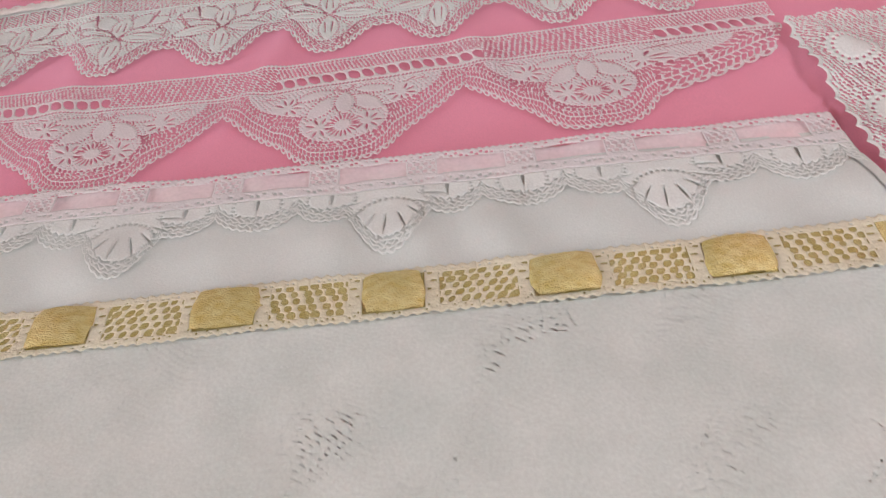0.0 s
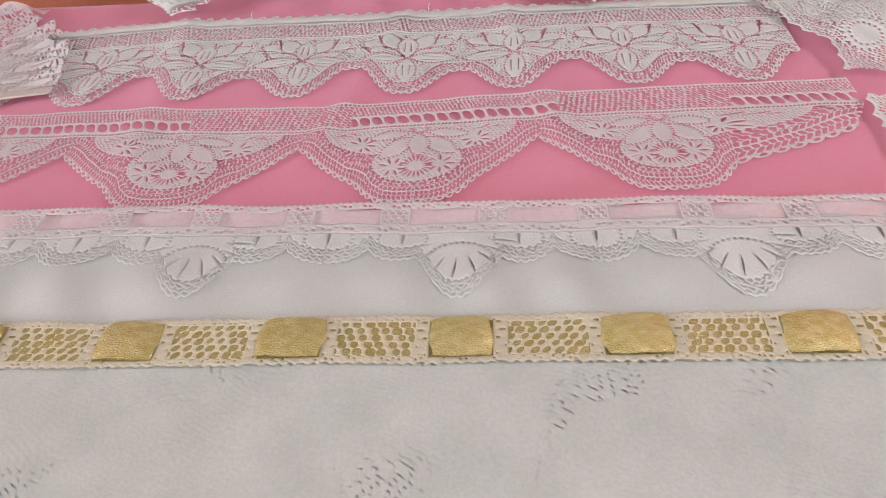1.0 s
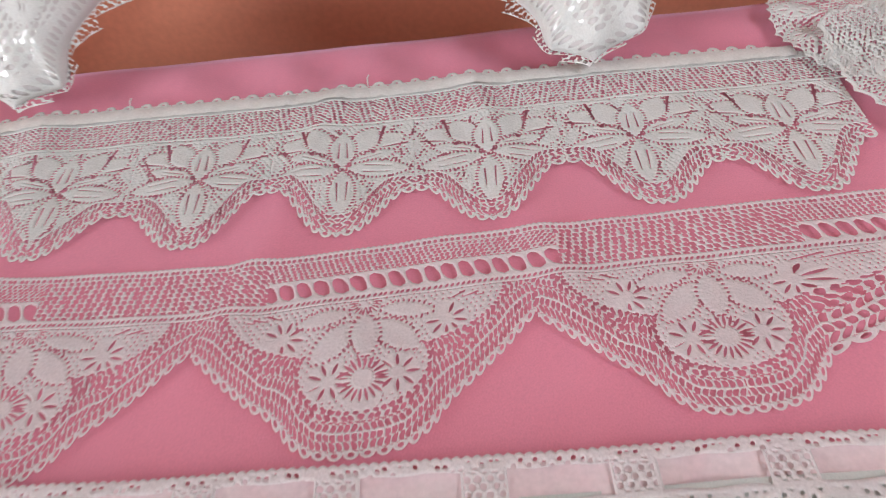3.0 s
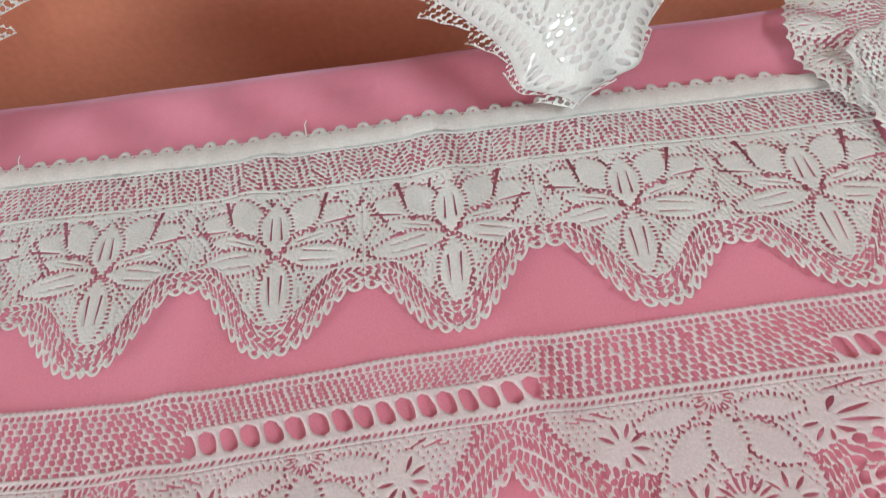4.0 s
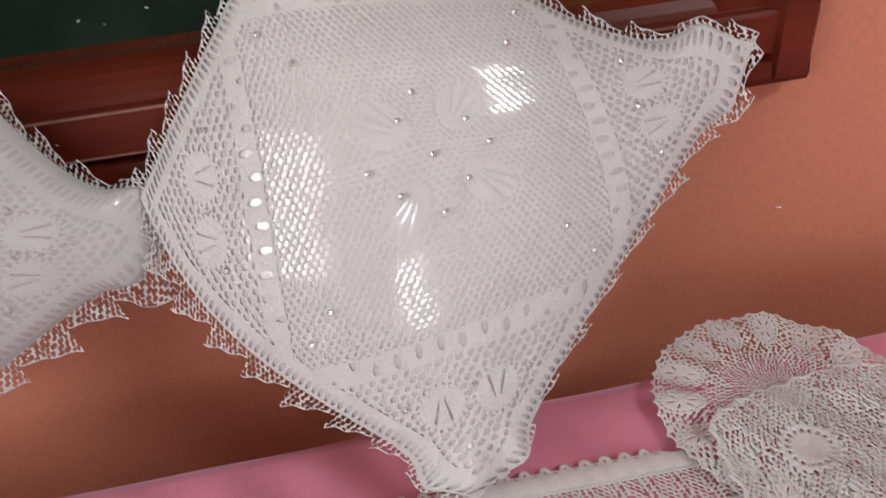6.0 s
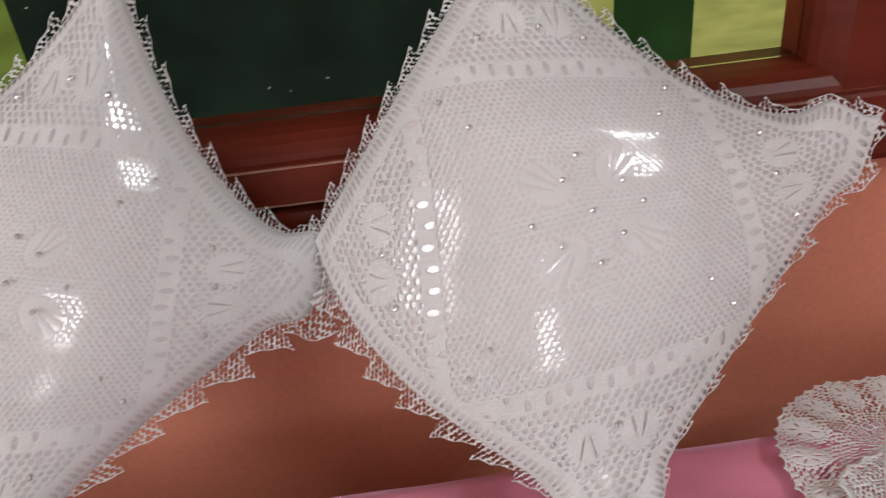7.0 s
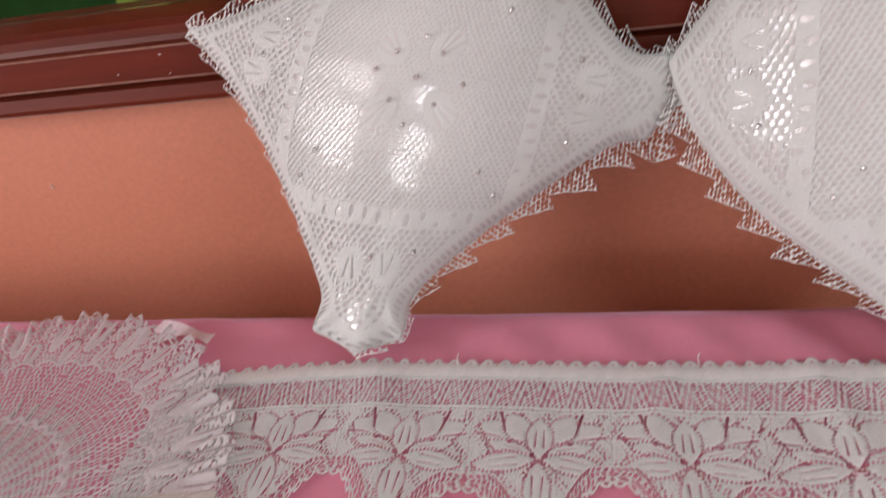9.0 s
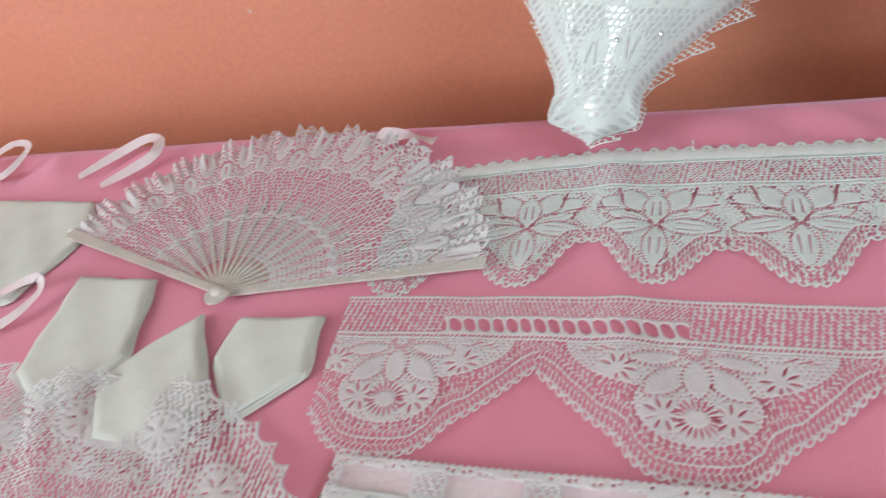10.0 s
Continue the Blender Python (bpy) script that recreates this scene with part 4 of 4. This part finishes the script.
def doily(px, py, r, a0, a1, label, seed, lift=0.004, frill=20, cup=0.0, ruffle=0.006):
    def field(U, V):
        ang, R = U * 360, V * 1000
        rim = r * 1000 - frill * np.abs(np.sin(ang * math.pi / 7)) ** 0.8
        g = net(ang * r * 9.5, R, 4.1, 3.2, 1.3, 0.95, 0.4)
        g = np.where(R < 14, 9.0, g)
        ctr = ang - 24 * np.round(ang / 24)
        g = np.where(np.hypot(ctr * 2.4, R - r * 780) < 19, 9, g)
        g = np.minimum(g, slits(ctr * 2.4, R, 0, r * 780, 6, 4, 13, 0.9, ang * 0.002))
        g = np.minimum(g, pins(ctr * 2.4, R, 0, r * 780, 20, 16, 1.1))
        f = np.minimum(rim - R, R + 1)
        return np.minimum(f, np.where(f < 2, 9, g))

    def place(u, v):
        a = np.radians(u * 360)
        return px + v * np.cos(a), py + v * np.sin(a), lift + ruffle * (1 + np.sin(a * 11 + seed)) * (v / r) ** 2 + cup * np.clip(1 - (v / r) ** 2, 0, 1) + 0.002 * waves(px + v * np.cos(a), py + v * np.sin(a), 3.0, seed)
    thing = empty("doily", (px, py, 0), label, "doily", "doilies")
    for name, v0, v1 in (("lace_ground", 0.001, r * 0.88), ("frilled_rim", r * 0.88, r)):
        finish(name, cut_mesh(name, field, a0 / 360, a1 / 360, v0, v1, 0.0015, place, (0, 0, 0.0006)), lace_rose if r > 0.2 else lace_white, thing, smooth=True)
    return thing


doily(-0.685, 0.80, 0.230, -80, 200, "ruffled white lace doily with scalloped rim", 0.4, 0.004, 9)
doily(0.350, 1.302, 0.098, -180, 180, "crumpled round white lace doily with a frilled rim", 0.9, 0.008, 3.2, 0.004, 0.0022)
packet([(-1.14, 1.265), (-0.885, 1.25), (-0.85, 1.20), (-0.885, 1.10), (-1.14, 1.02)], 0.001, 0.004, "handkerchief", "large white folded handkerchief beside an open fan", linen)


# ---- the two lace cushions ----
def build_cushion(B, R, L, T, half, label, seed, draw, teeth):
    B, R, L, T = (np.array(p) for p in (B, R, L, T))
    n = np.cross(R - L, T - B)
    n = n / np.linalg.norm(n)
    if n[1] > 0:
        n = -n
    cushion = empty("cushion", tuple(B), label, "cushion", "lace cushions")

    def surface(a, b, lift, sign=1.0):
        # a, b in -1..1 along the two sides, edges drawn in between the corners
        c_br, c_bl, c_lt, c_rt = draw
        a2 = a * (1 - np.where(a < 0, c_bl * (1 + (0.6 if c_bl > 0 else 1.3) * b), c_rt * (1 - 0.15 * b)) * (1 - b * b))
        b2 = b * (1 - np.where(b < 0, c_br * (1 - 0.4 * a), c_lt * (1 + 0.3 * a)) * (1 - a * a))
        p = ((1 - a2) * (1 - b2))[:, None] * B / 4 + ((1 + a2) * (1 - b2))[:, None] * R / 4 + ((1 - a2) * (1 + b2))[:, None] * L / 4 + ((1 + a2) * (1 + b2))[:, None] * T / 4
        knob = np.exp(-((a + b + 1.80) / 0.17) ** 2) * np.clip(1 - np.abs(a - b) / 0.6, 0, 1)
        p = p + (knob * np.clip((a - b) * 6, -1, 1))[:, None] * (R - L) * (0.072 if seed < 1 else 0.05) + np.exp(-((a + b + 2) / 0.13) ** 2)[:, None] * (T - B) * 0.022
        ear = np.exp(-((a - b - 1.80) / 0.17) ** 2) * np.clip(1 - np.abs(a + b) / 0.6, 0, 1)
        p = p + (ear * np.clip((a + b) * 5, -1, 1))[:, None] * (T - B) * 0.055
        k = np.clip((1 - a * a) * (1 - b * b), 0, 1)
        h = half * (0.75 * k ** 0.40 + 0.25 * k) + 0.004 * knob * (1 + np.sin((a - b) * 30 + seed))
        edge = np.clip(1 - k, 0, 1)
        h = h + 0.0012 * waves(a * 0.12, b * 0.12, 3.0, seed) * k ** 0.3 + 0.0028 * np.sin((a - b) * 9 + seed) * edge ** 3 * (np.abs(a * b) ** 2)
        h = np.clip(h, 0.001, None) * sign + lift
        return p + h[:, None] * n

    def lay(lift, sign=1.0, rise=0.0):
        def place(u, v):
            out = np.clip((np.maximum(np.abs(u - v), np.abs(u + v)) * 106 - 50) / 60, 0, 1)
            p = surface(u, v, lift + rise * out, sign)
            return p[:, 0], p[:, 1], p[:, 2]
        return place

    whole = lambda U, V: np.ones_like(U)
    front = cut_mesh("front", whole, -1, 1, -1, 1, 0.025, lay(0.0))
    finish("front", front, satin_white, cushion, "white satin front panel", smooth=True)
    finish("back", cut_mesh("back", whole, -1, 1, -1, 1, 0.05, lay(0.0, -0.75)), satin_white, cushion, smooth=True)

    def field(U, V):
        # H across and W up the standing cushion; x, y along its sides
        H, W = (U - V) * 106, (U + V) * 106
        x, y = U * 150, V * 150
        m, e = np.maximum(np.abs(x), np.abs(y)), np.maximum(np.abs(H), np.abs(W))
        f = 151 - m
        along, across = np.where(np.abs(H) > np.abs(W), W, H), e
        g = np.where(e < 98, net(H, W, 4.9, 3.5, 1.5, 0.95, 0.14), net(H, W, 6.4, 4.6, 2.0, 1.0, 0.22))
        ladder = (e > 99) & (e < 111)
        g = np.where(ladder, dashes(across - 105, along, 90, 6.4, 4.9, 2.1), g)
        g = np.where(((e > 98.2) & (e < 99)) | ((e > 111) & (e < 111.8)), 9.0, g)
        solid = np.full_like(x, 9.0)
        # leaves round the middle
        for cx, cy in ((-27, 22), (22, 27), (27, -22), (-22, -27)):
            t = math.atan2(cy, cx)
            a, b = (H - cx) * math.cos(t) + (W - cy) * math.sin(t), -(H - cx) * math.sin(t) + (W - cy) * math.cos(t)
            leaf = np.hypot(a / 17, b / (13 + 0.25 * a))
            g = np.where(leaf < 1.12, 9.0, g)
            for k in (-1, 0, 1):
                solid = np.minimum(solid, slot(a, b, 14, 8 * k, -6, 3 * k, 1.1))
            solid = np.minimum(solid, eyelets(H, W, cx, cy, 18, 14, 24, 1.25, t))
        arm = ((np.abs(H) < 7) | (np.abs(W) < 7)) & (np.hypot(H, W) < 62)
        g = np.where(arm, dashes(H, W, 5, 3.2, 1.9, 0.8), g)
        # a leaf cluster in each corner
        for cx, cy in ((0, 142), (142, 0), (0, -142), (-142, 0)):
            for sx in (-1, 1):
                lx, ly = (cx + 17 * sx, cy) if cx == 0 else (cx, cy + 17 * sx)
                leaf = np.hypot((H - lx) / 14, (W - ly) / 14)
                g = np.where(leaf < 1.12, 9.0, g)
                solid = np.minimum(solid, eyelets(H, W, lx, ly, 14.5, 14.5, 22, 0.95))
                for q in (-1, 1):
                    solid = np.minimum(solid, slot(H, W, lx + 5 * q, ly + 9 * sx, lx + 1.5 * q, ly - 5 * sx, 0.8) if cx == 0 else slot(H, W, lx + 9 * sx, ly + 5 * q, lx - 5 * sx, ly + 1.5 * q, 0.8))
        rim = m > 135
        g = np.where(rim, dashes(np.where(np.abs(x) > np.abs(y), y, x), m - 142, 5.0, 40, 1.5, 3.6), g)
        g = np.where((m > 133) & (m < 135.5), 9.0, g)
        return np.minimum(f, np.where(f < 2, 9.0, np.minimum(g, solid)))

    finish("lace_cover", cut_mesh("lace_cover", field, -1, 1, -1, 1, 0.0060, lay(0.0003, 1.0, 0.0013), n * 0.0002), lace_white, cushion, "white lace cover with leaf motifs", smooth=True)

    # pointed net trimming along the four sides
    for k in range(4):
        def trim_field(U, V):
            s, o = U * 150, V * 1000
            cell = np.floor(s / 33.0)
            lim = (7 + (13 + 5 * chance(cell, cell * 0 + k)) * np.mod(s / 33.0, 1.0)) * ((0.25 + (s + 150) / 300) * teeth[k // 2] if k in (0, 2) else 0.5)
            f = np.minimum(lim - o, np.minimum(150 - np.abs(s), o + 3))
            return np.minimum(f, np.where((f > 0.8) & (o > 0), net(s, o, 4.0, 3.0, 1.6, 1.0, 0.3), 9))

        def trim_place(u, v):
            one = np.ones_like(u)
            a, b = ((u, -one), (u, one), (-one, u), (one, u))[k]
            p = surface(a, b, 0.0)
            way = ((B + R) - (L + T), (L + T) - (B + R), (B + L) - (R + T), (R + T) - (B + L))[k]
            way = way / np.linalg.norm(way)
            sag = np.array((0, 0, -1.0)) * 0.25
            p = p + v[:, None] * (way + sag * (1 if way[2] < 0 else -0.3)) + (0.0025 * np.sin(u * 60 + k) * np.clip(v / 0.01, 0, 1))[:, None] * n
            return p[:, 0], p[:, 1], p[:, 2]
        finish("trimming", trim_mesh(trim_field, trim_place), lace_white, cushion, "pointed white net trimming")

    # beads
    rng = random.Random(int(seed * 10) + 3)
    bm = bmesh.new()
    bmesh.ops.create_icosphere(bm, subdivisions=2, radius=0.0020)
    me = bpy.data.meshes.new("bead")
    bm.to_mesh(me)
    bm.free()
    me.materials.append(pearl)
    spots = [(cx, cy) for cx in (-0.17, 0.0, 0.17) for cy in (-0.17, 0.0, 0.17)]
    spots += [(s * 0.64, t * 0.64) for s, t in ((-1, -1), (1, -1), (-1, 1), (1, 1), (0, 1), (1, 0), (0, -1), (-1, 0))]
    spots += [(s * 0.8, t) for s in (-1, 1) for t in (-0.44, 0.0, 0.44)] + [(t, s * 0.8) for s in (-1, 1) for t in (-0.44, 0.0, 0.44)]
    for a, b in spots:
        p = surface(np.array([a + rng.uniform(-0.03, 0.03)]), np.array([b + rng.uniform(-0.03, 0.03)]), 0.003)[0]
        ob = new("bead", me)
        ob.parent = cushion
        ob.matrix_parent_inverse = cushion.matrix_world.inverted()
        ob.location = p
    return cushion


def trim_mesh(field, place):
    """A trimming strip; along the side the grid is in 150ths, across in metres."""
    return cut_mesh("trimming", lambda U, V: field(U, V / 6.0), -1, 1, -0.018, 0.185, 0.0043, lambda u, v: place(u, v / 6.0))


build_cushion((-0.352, 1.283, 0.006), (-0.062, 1.435, 0.165), (-0.485, 1.440, 0.262), (-0.180, 1.466, 0.415), 0.060,
              "white lace cushion standing on its corner against the wall", 0.7, (0.12, 0.10, 0.25, 0.21), (0.95, 0.35))
build_cushion((0.108, 1.268, 0.006), (0.362, 1.435, 0.235), (-0.080, 1.430, 0.195), (0.085, 1.466, 0.398), 0.062,
              "puffed white lace cushion leaning on its corner", 2.1, (0.03, -0.14, -0.02, 0.26), (0.5, 1.0))


# ---- lint ----
def lint(points, r, label):
    cu = bpy.data.curves.new("lint", "CURVE")
    cu.dimensions, cu.bevel_depth, cu.bevel_resolution = "3D", r, 1
    sp = cu.splines.new("POLY")
    sp.points.add(len(points) - 1)
    for p, q in zip(sp.points, points):
        p.co = (*q, 1)
    tmp = bpy.data.objects.new("lint", cu)
    me = bpy.data.meshes.new_from_object(tmp)
    bpy.data.objects.remove(tmp)
    return tagged(finish("lint", me, tape_white), label, "lint", "bits of lint")


lint([(-0.0665, 1.284, 0.004), (-0.067, 1.290, 0.008), (-0.0655, 1.293, 0.009)], 0.0005, "stray white thread end on a lace edging")
lint([(-0.259, 1.284, 0.004), (-0.260, 1.291, 0.008), (-0.259, 1.294, 0.009)], 0.0005, "stray white thread end on a lace edging")
lint([(0.438, WALL - 0.0006, 0.056), (0.442, WALL - 0.0008, 0.0545), (0.444, WALL - 0.0006, 0.055)], 0.0007, "white speck of lint stuck on the painted wall")
lint([(-0.752, WALL - 0.0006, 0.098), (-0.749, WALL - 0.0008, 0.093)], 0.0006, "white speck of lint stuck on the painted wall")
